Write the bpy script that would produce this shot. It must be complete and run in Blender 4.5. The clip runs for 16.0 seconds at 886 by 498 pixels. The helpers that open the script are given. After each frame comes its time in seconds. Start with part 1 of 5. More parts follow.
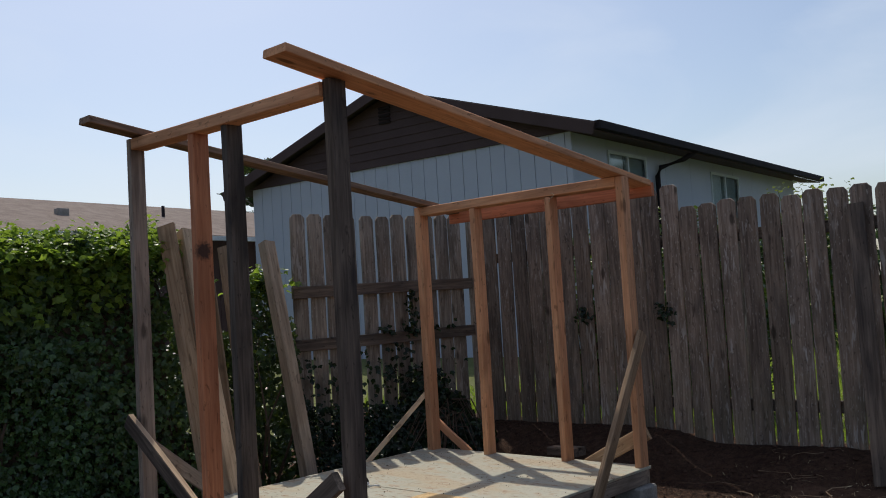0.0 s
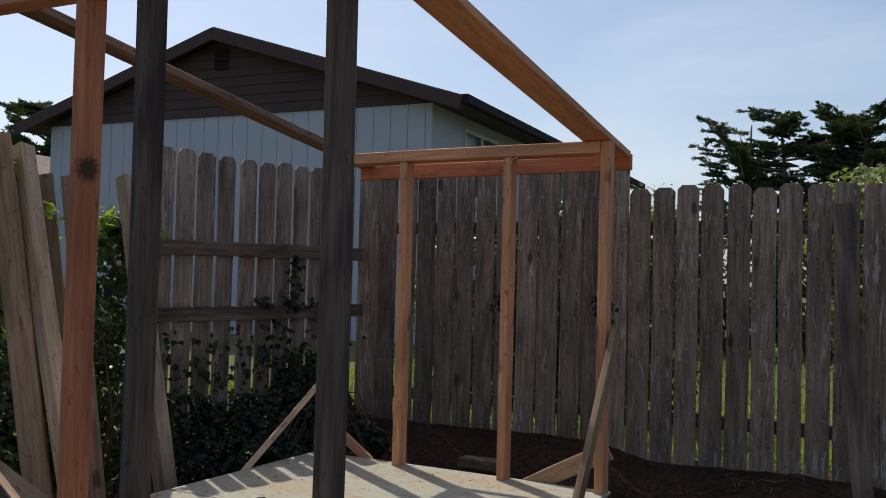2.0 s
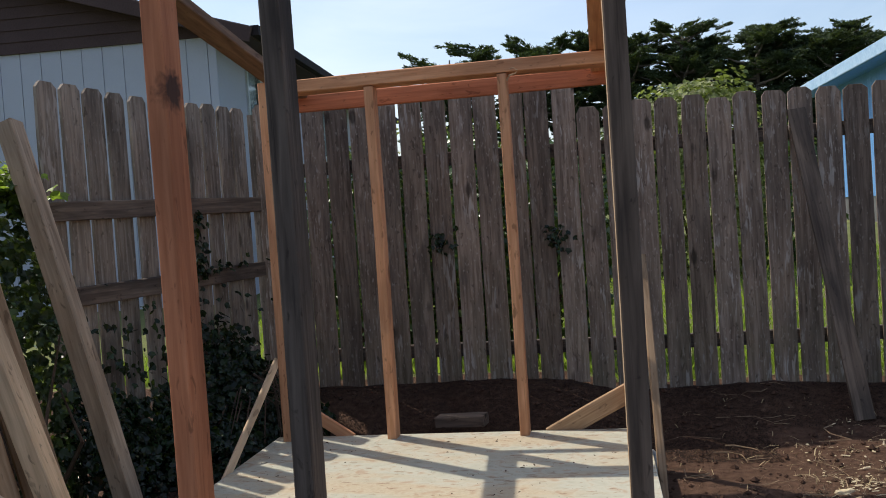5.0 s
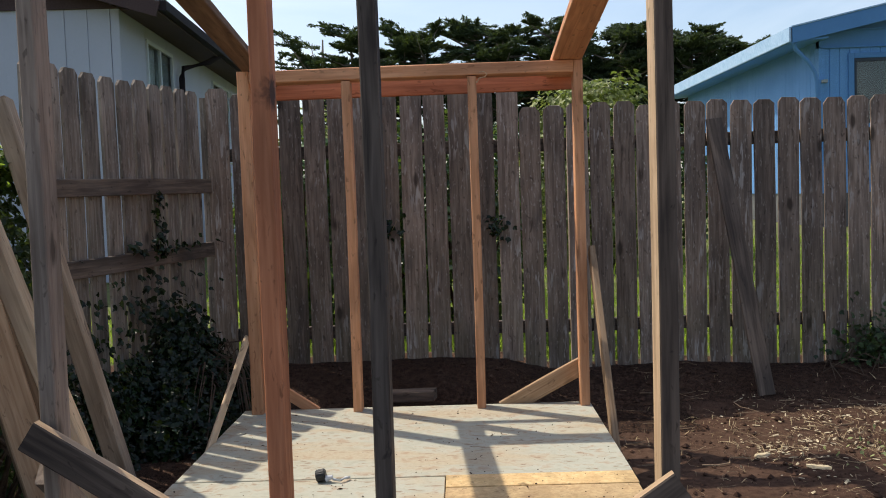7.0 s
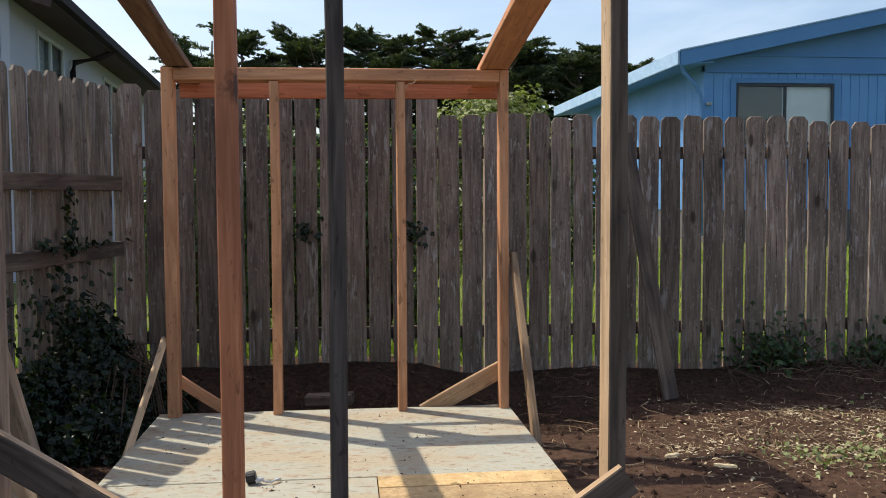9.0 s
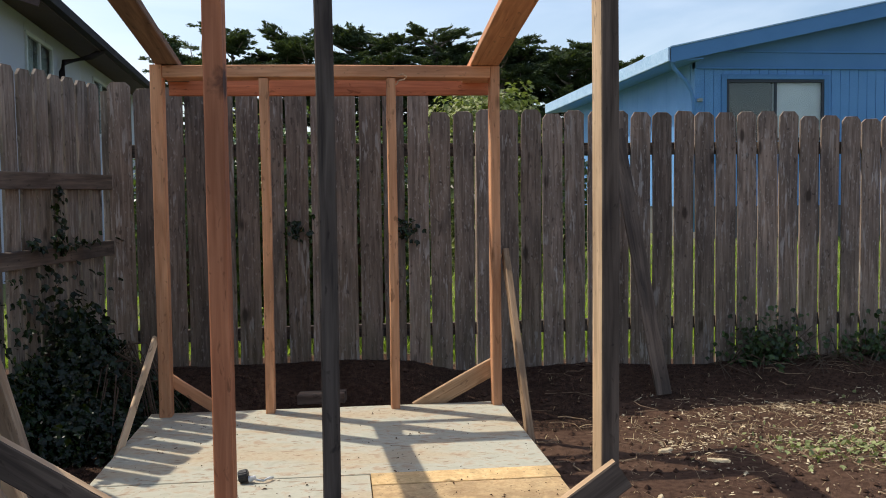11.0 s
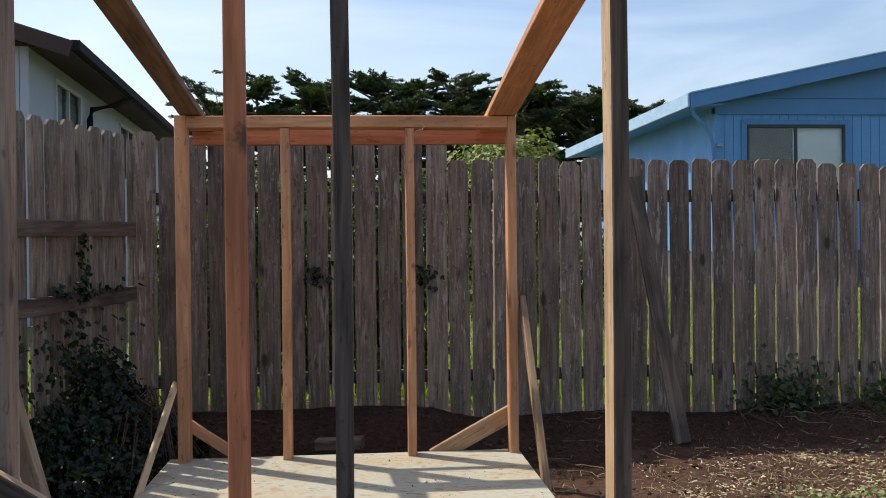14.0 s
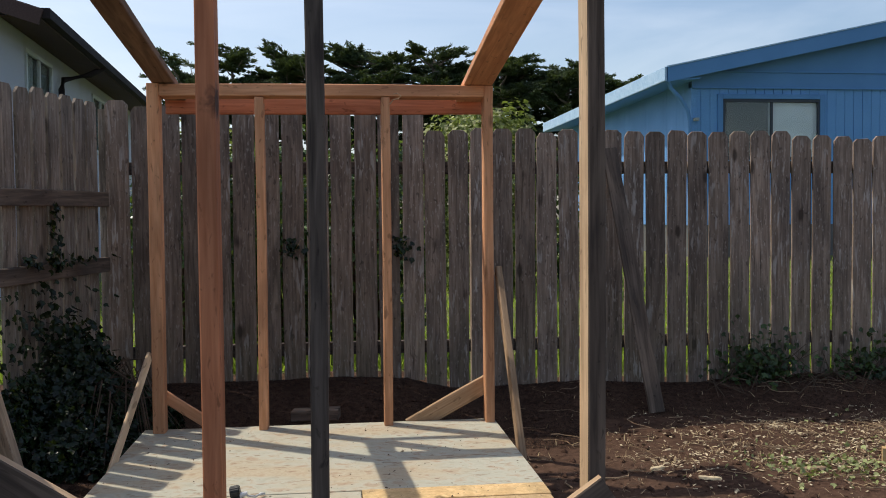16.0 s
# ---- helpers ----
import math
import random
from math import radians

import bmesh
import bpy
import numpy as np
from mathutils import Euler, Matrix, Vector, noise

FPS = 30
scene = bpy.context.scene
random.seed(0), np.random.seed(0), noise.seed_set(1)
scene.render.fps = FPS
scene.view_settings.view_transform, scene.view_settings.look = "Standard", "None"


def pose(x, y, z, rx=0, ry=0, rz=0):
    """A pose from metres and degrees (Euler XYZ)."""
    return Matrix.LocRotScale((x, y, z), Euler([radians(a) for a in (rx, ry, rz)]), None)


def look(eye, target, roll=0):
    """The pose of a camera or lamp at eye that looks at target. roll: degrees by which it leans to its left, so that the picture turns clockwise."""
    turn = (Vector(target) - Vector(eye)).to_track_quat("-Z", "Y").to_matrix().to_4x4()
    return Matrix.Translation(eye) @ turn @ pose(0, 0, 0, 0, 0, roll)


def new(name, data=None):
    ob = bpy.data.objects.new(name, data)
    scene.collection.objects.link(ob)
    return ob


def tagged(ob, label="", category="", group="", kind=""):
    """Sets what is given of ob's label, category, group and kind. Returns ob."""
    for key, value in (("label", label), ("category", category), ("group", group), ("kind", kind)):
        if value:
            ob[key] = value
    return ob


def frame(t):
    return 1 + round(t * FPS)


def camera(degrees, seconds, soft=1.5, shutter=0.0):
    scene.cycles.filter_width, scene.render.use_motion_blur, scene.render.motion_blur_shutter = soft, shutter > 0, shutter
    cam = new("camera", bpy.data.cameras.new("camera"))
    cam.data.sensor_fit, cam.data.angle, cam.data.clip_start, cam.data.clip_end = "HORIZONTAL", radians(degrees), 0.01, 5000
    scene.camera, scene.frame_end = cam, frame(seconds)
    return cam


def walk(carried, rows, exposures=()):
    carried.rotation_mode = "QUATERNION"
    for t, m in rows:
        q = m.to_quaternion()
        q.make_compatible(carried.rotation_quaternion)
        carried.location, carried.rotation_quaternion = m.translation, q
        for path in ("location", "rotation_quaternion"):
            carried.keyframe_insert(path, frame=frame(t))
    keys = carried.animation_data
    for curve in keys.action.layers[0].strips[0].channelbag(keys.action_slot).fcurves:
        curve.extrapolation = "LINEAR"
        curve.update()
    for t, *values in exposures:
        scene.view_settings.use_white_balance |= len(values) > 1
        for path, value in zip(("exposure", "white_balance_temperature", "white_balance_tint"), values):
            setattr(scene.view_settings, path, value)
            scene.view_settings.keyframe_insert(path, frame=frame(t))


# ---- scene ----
cam = camera(52.3, 16.0, soft=1.0)
PATH = [
    (0, (4.776, -5.041, 1.308), (3.447, -3.551, 1.426), -3.4),
    (0.5, (4.392, -5.001, 1.323), (3.182, -3.411, 1.408), -2.5),
    (1, (3.984, -4.82, 1.327), (2.789, -3.218, 1.41), -1.3),
    (1.5, (3.613, -4.721, 1.326), (2.565, -3.02, 1.426), 0.9),
    (2, (3.307, -4.556, 1.29), (2.361, -2.795, 1.359), 1.5),
    (2.5, (3.022, -4.437, 1.25), (2.031, -2.699, 1.27), 2.9),
    (3, (2.728, -4.5, 1.284), (1.805, -2.726, 1.282), 1.1),
    (3.5, (2.502, -4.562, 1.303), (1.549, -2.807, 1.196), -6.7),
    (4, (2.24, -4.461, 1.32), (1.433, -2.631, 1.301), -8.6),
    (4.5, (1.971, -4.385, 1.313), (1.355, -2.483, 1.294), -6.7),
    (4.7, (1.841, -4.387, 1.295), (1.347, -2.45, 1.256), -5.3),
    (6.8, (1.169, -4.786, 1.373), (1.141, -2.79, 1.249), -2.5),
    (7, (1.167, -4.816, 1.364), (1.126, -2.82, 1.242), -1.9),
    (7.5, (1.143, -4.85, 1.375), (1.232, -2.854, 1.29), -1.3),
    (8, (1.019, -4.857, 1.347), (1.249, -2.872, 1.248), -1.3),
    (8.5, (0.952, -4.857, 1.335), (1.17, -2.874, 1.201), -0.5),
    (9, (0.962, -4.853, 1.342), (1.171, -2.867, 1.236), -0.3),
    (9.2, (0.962, -4.853, 1.342), (1.187, -2.869, 1.245), -0.3),
    (11.5, (0.966, -4.84, 1.331), (1.191, -2.856, 1.217), -0.7),
    (12, (0.965, -4.841, 1.334), (1.201, -2.858, 1.218), -0.4),
    (12.5, (0.967, -4.838, 1.338), (1.236, -2.859, 1.233), 0.3),
    (13, (0.984, -4.863, 1.355), (1.236, -2.881, 1.255), 0.3),
    (13.5, (0.973, -4.879, 1.35), (1.178, -2.891, 1.275), -0.0),
    (14, (0.984, -4.889, 1.355), (1.164, -2.897, 1.342), -0.6),
    (14.5, (0.999, -4.886, 1.365), (1.192, -2.896, 1.33), -0.1),
    (15, (0.992, -4.894, 1.342), (1.193, -2.905, 1.288), 0.6),
    (15.5, (0.996, -4.889, 1.344), (1.217, -2.902, 1.29), 0.4),
    (16, (0.991, -4.879, 1.332), (1.22, -2.894, 1.262), -0.5),
]
walk(cam, [(t, look(eye, target, roll)) for t, eye, target, roll in PATH], exposures=[(0, -0.25, 6250, 10), (0.5, -0.23, 6250, 10), (1.0, -0.15, 6250, 10), (1.5, -0.17, 6250, 10), (2.0, -0.15, 6250, 10), (2.5, 0.3, 6250, 10), (3.0, -0.02, 6250, 10), (3.5, 0.45, 6250, 10), (4.0, 0.62, 6300, 10), (4.5, 0.32, 6300, 10), (7, 0.42, 6400, 10), (7.5, 0.58, 6400, 10), (8, 0.42, 6400, 10), (8.5, 0.36, 6400, 10), (9, 0.44, 6400, 10), (11.5, 0.41, 6400, 10), (13, 0.39, 6400, 10), (13.5, 0.4, 6400, 10), (14, 0.42, 6400, 10), (14.5, -0.08, 6400, 10), (15, 0.24, 6400, 10), (15.5, 0.25, 6400, 10), (16, 0.22, 6400, 10)])

# ---- light: hazy bright sky, one sun high over the left fence ----
SUN_AZ, SUN_EL = 147.0, 54.5      # degrees: direction to the sun, counter-clockwise from +x, and its height
sun_dir = Vector((math.cos(radians(SUN_AZ)) * math.cos(radians(SUN_EL)), math.sin(radians(SUN_AZ)) * math.cos(radians(SUN_EL)), math.sin(radians(SUN_EL))))
sun_data = bpy.data.lights.new("sun", "SUN")
sun_data.energy, sun_data.angle, sun_data.color = 3.2, radians(0.53), (1.0, 0.92, 0.79)
sun = new("sun", sun_data)
sun.matrix_world = look(sun_dir * 30, (0, 0, 0))

world = bpy.data.worlds.new("sky")
scene.world = world
world.use_nodes = True
wn, wl = world.node_tree.nodes, world.node_tree.links
wn.clear()
sky = wn.new("ShaderNodeTexSky")
sky.sky_type, sky.sun_disc = "NISHITA", False
sky.sun_elevation, sky.sun_rotation = radians(SUN_EL), radians(90 - SUN_AZ)
sky.air_density, sky.dust_density, sky.ozone_density = 1.0, 1.9, 0.8
tc = wn.new("ShaderNodeTexCoord")
mp = wn.new("ShaderNodeMapping")
mp.inputs["Scale"].default_value = (1.2, 1.2, 4.5)
cl = wn.new("ShaderNodeTexNoise")
cl.inputs["Scale"].default_value, cl.inputs["Detail"].default_value, cl.inputs["Distortion"].default_value = 1.6, 7.0, 0.8
rp = wn.new("ShaderNodeMapRange")
rp.inputs["From Min"].default_value, rp.inputs["From Max"].default_value, rp.inputs["To Max"].default_value = 0.45, 0.8, 0.5
mx = wn.new("ShaderNodeMix")
mx.data_type = "RGBA"
mx.inputs["B"].default_value = (7.0, 7.4, 8.0, 1)
bg = wn.new("ShaderNodeBackground")
bg.inputs["Strength"].default_value = 0.13
wo = wn.new("ShaderNodeOutputWorld")
wl.new(tc.outputs["Generated"], mp.inputs["Vector"])
wl.new(mp.outputs["Vector"], cl.inputs["Vector"])
wl.new(cl.outputs["Fac"], rp.inputs["Value"])
wl.new(rp.outputs["Result"], mx.inputs["Factor"])
wl.new(sky.outputs["Color"], mx.inputs["A"])
wl.new(mx.outputs["Result"], bg.inputs["Color"])
wl.new(bg.outputs["Background"], wo.inputs["Surface"])

# ---- materials ----
def nodes_of(name, rough=0.8, spec=0.3):
    m = bpy.data.materials.new(name)
    m.use_nodes = True
    n, l = m.node_tree.nodes, m.node_tree.links
    b = n["Principled BSDF"]
    b.inputs["Roughness"].default_value = rough
    b.inputs["Specular IOR Level"].default_value = spec
    return m, n, l, b


def tex(n, l, kind, vec, scale, detail=4.0, distortion=0.0):
    t = n.new("ShaderNodeTexNoise" if kind == "noise" else "ShaderNodeTexVoronoi")
    t.inputs["Scale"].default_value = scale
    if kind == "noise":
        t.inputs["Detail"].default_value, t.inputs["Distortion"].default_value = detail, distortion
    l.new(vec, t.inputs["Vector"])
    return t.outputs["Fac"] if kind == "noise" else t.outputs["Distance"]


def ramp(n, l, fac, stops):
    r = n.new("ShaderNodeValToRGB")
    els = r.color_ramp.elements
    while len(els) < len(stops):
        els.new(0.5)
    for e, (p, c) in zip(els, stops):
        e.position, e.color = p, (*c, 1) if len(c) == 3 else c
    l.new(fac, r.inputs["Fac"])
    return r.outputs["Color"]


def mix(n, l, fac, a, b, blend="MIX"):
    m = n.new("ShaderNodeMix")
    m.data_type, m.blend_type = "RGBA", blend
    for key, v in (("Factor", fac), ("A", a), ("B", b)):
        if isinstance(v, (int, float)):
            m.inputs[key].default_value = v
        elif isinstance(v, tuple):
            m.inputs[key].default_value = (*v, 1)
        else:
            l.new(v, m.inputs[key])
    return m.outputs["Result"]


def bump(n, l, b, fac, strength, distance):
    u = n.new("ShaderNodeBump")
    u.inputs["Strength"].default_value, u.inputs["Distance"].default_value = strength, distance
    l.new(fac, u.inputs["Height"])
    l.new(u.outputs["Normal"], b.inputs["Normal"])


def local(n, l, scale=(1, 1, 1)):
    """Object space, shifted by a random amount for every object."""
    c, i, a, m = n.new("ShaderNodeTexCoord"), n.new("ShaderNodeObjectInfo"), n.new("ShaderNodeVectorMath"), n.new("ShaderNodeMapping")
    k = n.new("ShaderNodeMath")
    k.operation, k.inputs[1].default_value = "MULTIPLY", 37.0
    l.new(i.outputs["Random"], k.inputs[0])
    l.new(c.outputs["Object"], a.inputs[0])
    l.new(k.outputs["Value"], a.inputs[1])
    l.new(a.outputs["Vector"], m.inputs["Vector"])
    m.inputs["Scale"].default_value = scale
    return m.outputs["Vector"], a.outputs["Vector"], i.outputs["Random"]


def scaled(v, k):
    return tuple(min(1.0, c * k) for c in v)


def wood(name, light, dark, rough=0.8, vary=0.25, stain=(0.05, 0.035, 0.03), stained=0.35, knots=True, rough_sawn=0.5, cracks=0.35, flecks=0.0, moss=0.0, mark=None):
    """Timber with the grain along the piece's own z."""
    m, n, l, b = nodes_of(name, rough, 0.2)
    grain, plain, rnd = local(n, l, (1, 1, 0.06))
    g = tex(n, l, "noise", grain, 55, 6, 0.6)
    col = ramp(n, l, g, [(0.3, dark), (0.5, tuple((a + c) / 2 for a, c in zip(light, dark))), (0.68, light)])
    # broad tone changes along the piece
    tone_v = tex(n, l, "noise", local(n, l, (1, 1, 0.3))[0], 4.5, 3, 0.4)
    col = mix(n, l, 0.75, col, ramp(n, l, tone_v, [(0.3, (0.62, 0.62, 0.64)), (0.5, (1, 1, 1)), (0.7, (1.25, 1.2, 1.15))]), "MULTIPLY")
    wide = tex(n, l, "noise", local(n, l, (1, 1, 0.25))[0], 7, 5, 0.5)
    col = mix(n, l, ramp(n, l, wide, [(0.5, (0, 0, 0)), (0.68, (stained,) * 3)]), col, stain)
    crack = tex(n, l, "noise", local(n, l, (1, 1, 0.022))[0], 120, 3, 0.2)
    col = mix(n, l, ramp(n, l, crack, [(0.66, (0, 0, 0)), (0.74, (cracks,) * 3)]), col, scaled(dark, 0.3))
    worn = tex(n, l, "noise", local(n, l, (1, 1, 0.12))[0], 26, 5, 0.5)
    col = mix(n, l, ramp(n, l, worn, [(0.58, (0, 0, 0)), (0.72, (cracks * 0.6,) * 3)]), col, scaled(light, 1.35))
    pit = tex(n, l, "noise", local(n, l, (1, 1, 0.4))[0], 42, 4, 0.7)
    col = mix(n, l, ramp(n, l, pit, [(0.3, (0.6,) * 3), (0.38, (0, 0, 0))]), col, scaled(dark, 0.35))
    if flecks:
        fl = tex(n, l, "noise", local(n, l, (1, 1, 0.3))[0], 95, 2, 0.3)
        col = mix(n, l, ramp(n, l, fl, [(0.62, (0, 0, 0)), (0.7, (flecks,) * 3)]), col, (0.46, 0.4, 0.34))
        area = tex(n, l, "noise", local(n, l, (1, 1, 0.4))[0], 5.0, 2, 0.3)
        flake = tex(n, l, "noise", local(n, l, (1, 1, 0.13))[0], 48, 4, 0.5)
        both = mix(n, l, 1.0, ramp(n, l, area, [(0.48, (0, 0, 0)), (0.62, (1, 1, 1))]), ramp(n, l, flake, [(0.56, (0, 0, 0)), (0.62, (flecks * 1.2,) * 3)]), "MULTIPLY")
        col = mix(n, l, both, col, (0.5, 0.45, 0.4))
    if knots:
        v = tex(n, l, "voronoi", local(n, l, (1, 1, 0.45))[0], 5.2)
        grainy = n.new("ShaderNodeMath")
        grainy.operation, grainy.inputs[1].default_value = "MULTIPLY_ADD", 0.14
        l.new(g, grainy.inputs[0])
        l.new(v, grainy.inputs[2])
        col = mix(n, l, ramp(n, l, grainy.outputs["Value"], [(0.145, (0.85, 0.85, 0.85)), (0.21, (0, 0, 0))]), col, scaled(dark, 0.35))
    if moss:
        z = n.new("ShaderNodeSeparateXYZ")
        l.new(n.new("ShaderNodeTexCoord").outputs["Object"], z.inputs["Vector"])
        low = n.new("ShaderNodeMapRange")
        low.inputs["From Min"].default_value, low.inputs["From Max"].default_value = 0.95, 0.05
        l.new(z.outputs["Z"], low.inputs["Value"])
        damp = tex(n, l, "noise", local(n, l, (1, 1, 0.35))[0], 9, 5, 0.5)
        both = mix(n, l, 1.0, low.outputs["Result"], ramp(n, l, damp, [(0.38, (0, 0, 0)), (0.62, (moss,) * 3)]), "MULTIPLY")
        col = mix(n, l, both, col, (0.16, 0.14, 0.06))
    if mark:      # a scorched smudge at one height
        c = n.new("ShaderNodeTexCoord").outputs["Object"]
        near = n.new("ShaderNodeVectorMath")
        near.operation, near.inputs[1].default_value = "DISTANCE", (0.03, -0.01, mark)
        l.new(c, near.inputs[0])
        fray = n.new("ShaderNodeMath")
        fray.operation, fray.inputs[1].default_value = "MULTIPLY_ADD", -0.06
        l.new(tex(n, l, "noise", c, 45, 5, 0.6), fray.inputs[0])
        l.new(near.outputs["Value"], fray.inputs[2])
        col = mix(n, l, ramp(n, l, fray.outputs["Value"], [(0.0, (0.85, 0.85, 0.85)), (0.03, (0, 0, 0))]), col, (0.03, 0.025, 0.025))
    tone = n.new("ShaderNodeMapRange")
    tone.inputs["To Min"].default_value, tone.inputs["To Max"].default_value = 1 - vary, 1 + vary * 0.6
    l.new(rnd, tone.inputs["Value"])
    hs = n.new("ShaderNodeHueSaturation")
    l.new(tone.outputs["Result"], hs.inputs["Value"])
    l.new(col, hs.inputs["Color"])
    l.new(hs.outputs["Color"], b.inputs["Base Color"])
    bump(n, l, b, g, rough_sawn, 0.004)
    return m


def mottled(name, a, b2, scale=8.0, rough=0.85, spec=0.2, fine=60.0, relief=0.3, dist=0.01, c3=None):
    m, n, l, b = nodes_of(name, rough, spec)
    c = n.new("ShaderNodeTexCoord").outputs["Object"]
    f1, f2 = tex(n, l, "noise", c, scale, 6, 0.4), tex(n, l, "noise", c, fine, 5)
    col = ramp(n, l, f1, [(0.35, a), (0.65, b2)])
    col = mix(n, l, 0.35, col, ramp(n, l, f2, [(0.3, scaled(a, 0.6)), (0.7, c3 or scaled(b2, 1.3))]))
    l.new(col, b.inputs["Base Color"])
    bump(n, l, b, f2, relief, dist)
    return m


def foliage(name, a, b2, rough=0.45, through_leaf=0.35, spec=0.5):
    m, n, l, b = nodes_of(name, rough, spec)
    g = n.new("ShaderNodeNewGeometry")
    col = ramp(n, l, g.outputs["Random Per Island"], [(0.0, a), (0.75, b2), (1.0, scaled(b2, 1.6))])
    l.new(col, b.inputs["Base Color"])
    t, x = n.new("ShaderNodeBsdfTranslucent"), n.new("ShaderNodeMixShader")
    l.new(mix(n, l, 0.5, col, (0.35, 0.5, 0.04)), t.inputs["Color"])
    x.inputs["Fac"].default_value = through_leaf
    l.new(b.outputs["BSDF"], x.inputs[1])
    l.new(t.outputs["BSDF"], x.inputs[2])
    l.new(x.outputs["Shader"], n["Material Output"].inputs["Surface"])
    return m


M_FRESH = wood("fresh_fir", (0.74, 0.39, 0.21), (0.55, 0.255, 0.125), 0.75, 0.12, (0.2, 0.08, 0.04), 0.35)
M_RED = wood("reddish_fir", (0.68, 0.28, 0.14), (0.47, 0.17, 0.08), 0.75, 0.08, (0.22, 0.075, 0.04), 0.4, mark=1.455)
M_REDBOARD = wood("red_fir_board", (0.66, 0.25, 0.125), (0.46, 0.155, 0.075), 0.75, 0.05, (0.2, 0.07, 0.04), 0.35)
M_TANPLY = wood("tan_plywood", (0.58, 0.42, 0.23), (0.42, 0.28, 0.14), 0.7, 0.06, (0.28, 0.17, 0.09), 0.6, True, 0.2)
M_WEATHER = wood("weathered_dark_timber", (0.22, 0.165, 0.125), (0.09, 0.067, 0.052), 0.85, 0.15, (0.045, 0.036, 0.032), 0.7)
M_BLACKENED = wood("blackened_old_timber", (0.15, 0.122, 0.1), (0.06, 0.048, 0.04), 0.85, 0.1, (0.03, 0.026, 0.024), 0.7, True, 0.6, 0.5)
M_GREY = wood("weathered_grey_timber", (0.36, 0.285, 0.225), (0.2, 0.152, 0.118), 0.85, 0.12, (0.06, 0.045, 0.035), 0.6)
M_PLANK = wood("leaning_plank_timber", (0.42, 0.285, 0.175), (0.24, 0.15, 0.085), 0.8, 0.3, (0.08, 0.05, 0.03), 0.6)
M_FADED = wood("faded_tan_timber", (0.52, 0.39, 0.27), (0.33, 0.235, 0.155), 0.8, 0.1, (0.12, 0.08, 0.05), 0.5)
M_AGED = wood("aged_brown_fir", (0.3, 0.19, 0.125), (0.165, 0.1, 0.066), 0.8, 0.1, (0.07, 0.045, 0.033), 0.6)
# pale timber; also sunlight painted on the dark post and front braces
M_PALE = wood("pale_timber_and_sunlit_face", (0.68, 0.5, 0.32), (0.48, 0.33, 0.2), 0.75, 0.1, (0.22, 0.13, 0.07), 0.5)
M_PICKET = wood("fence_cedar_grey", (0.335, 0.255, 0.198), (0.142, 0.103, 0.078), 0.9, 0.34, (0.1, 0.08, 0.068), 0.6, True, 0.9, 0.8, 0.55, 0.25)
M_PICKET_L = wood("fence_cedar_brown", (0.353, 0.29, 0.231), (0.168, 0.133, 0.102), 0.9, 0.22, (0.085, 0.065, 0.05), 0.7, True, 0.9, 0.8, 0.4)
M_NEWPLY = wood("new_plywood", (0.72, 0.52, 0.27), (0.55, 0.36, 0.16), 0.7, 0.06, (0.42, 0.25, 0.11), 0.5, True, 0.2)
M_LAWN = mottled("lawn_green", (0.105, 0.118, 0.042), (0.165, 0.178, 0.065), 0.7, 0.9, 0.1, 30, 0.6, 0.03)
M_STRAW = mottled("dry_straw", (0.282, 0.202, 0.106), (0.528, 0.414, 0.246), 3, 0.85, 0.2)
M_CHIP = mottled("pale_wood_chip", (0.42, 0.32, 0.18), (0.72, 0.61, 0.42), 6, 0.85, 0.2)
M_TWIG = mottled("dry_twig", (0.175, 0.112, 0.075), (0.4, 0.288, 0.175), 5, 0.85, 0.2)
M_CLOD = mottled("soil_clod", (0.0467, 0.0255, 0.017), (0.0892, 0.051, 0.0357), 12, 0.95, 0.1)
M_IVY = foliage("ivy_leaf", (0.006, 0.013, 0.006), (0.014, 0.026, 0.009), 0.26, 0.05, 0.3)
M_HEDGE = foliage("hedge_leaf", (0.026, 0.054, 0.019), (0.07, 0.12, 0.034), 0.32, 0.2)
M_BUSH = foliage("bush_leaf", (0.12, 0.14, 0.045), (0.26, 0.275, 0.095), 0.55, 0.3)
M_CYPRESS = foliage("cypress_leaf", (0.02, 0.036, 0.018), (0.04, 0.062, 0.028), 0.8, 0.1)
M_YOUNG_SUNLIT = foliage("young_and_sunlit_leaf", (0.08, 0.14, 0.025), (0.2, 0.28, 0.04), 0.4, 0.5)
M_SHADECRUMB = mottled("shade_soil_crumb", (0.021, 0.013, 0.01), (0.034, 0.021, 0.015), 25, 0.9, 0.15)
M_GRASS = foliage("grass_blade", (0.16, 0.23, 0.03), (0.3, 0.4, 0.06), 0.5, 0.5)
M_WEED = foliage("weed_leaf", (0.014, 0.028, 0.011), (0.042, 0.07, 0.02), 0.35, 0.12, 0.35)
M_CUT = foliage("cut_leaf", (0.12, 0.15, 0.05), (0.27, 0.3, 0.12), 0.6, 0.2)
M_SKIRT = mottled("dark_skirting", (0.1, 0.1, 0.1), (0.15, 0.15, 0.145), 2)
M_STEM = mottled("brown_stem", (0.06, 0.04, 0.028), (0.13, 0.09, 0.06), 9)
M_BARK = mottled("cypress_bark", (0.11, 0.09, 0.075), (0.22, 0.19, 0.17), 2)
M_BLACK = mottled("black_rubber", (0.012, 0.012, 0.013), (0.03, 0.03, 0.03), 30, 0.5, 0.4)
M_CHROME = mottled("dull_steel", (0.5, 0.5, 0.5), (0.65, 0.65, 0.65), 20, 0.3, 0.5)
M_BLOCK = mottled("concrete_block", (0.24, 0.22, 0.2), (0.36, 0.34, 0.31), 9, 0.95, 0.1)
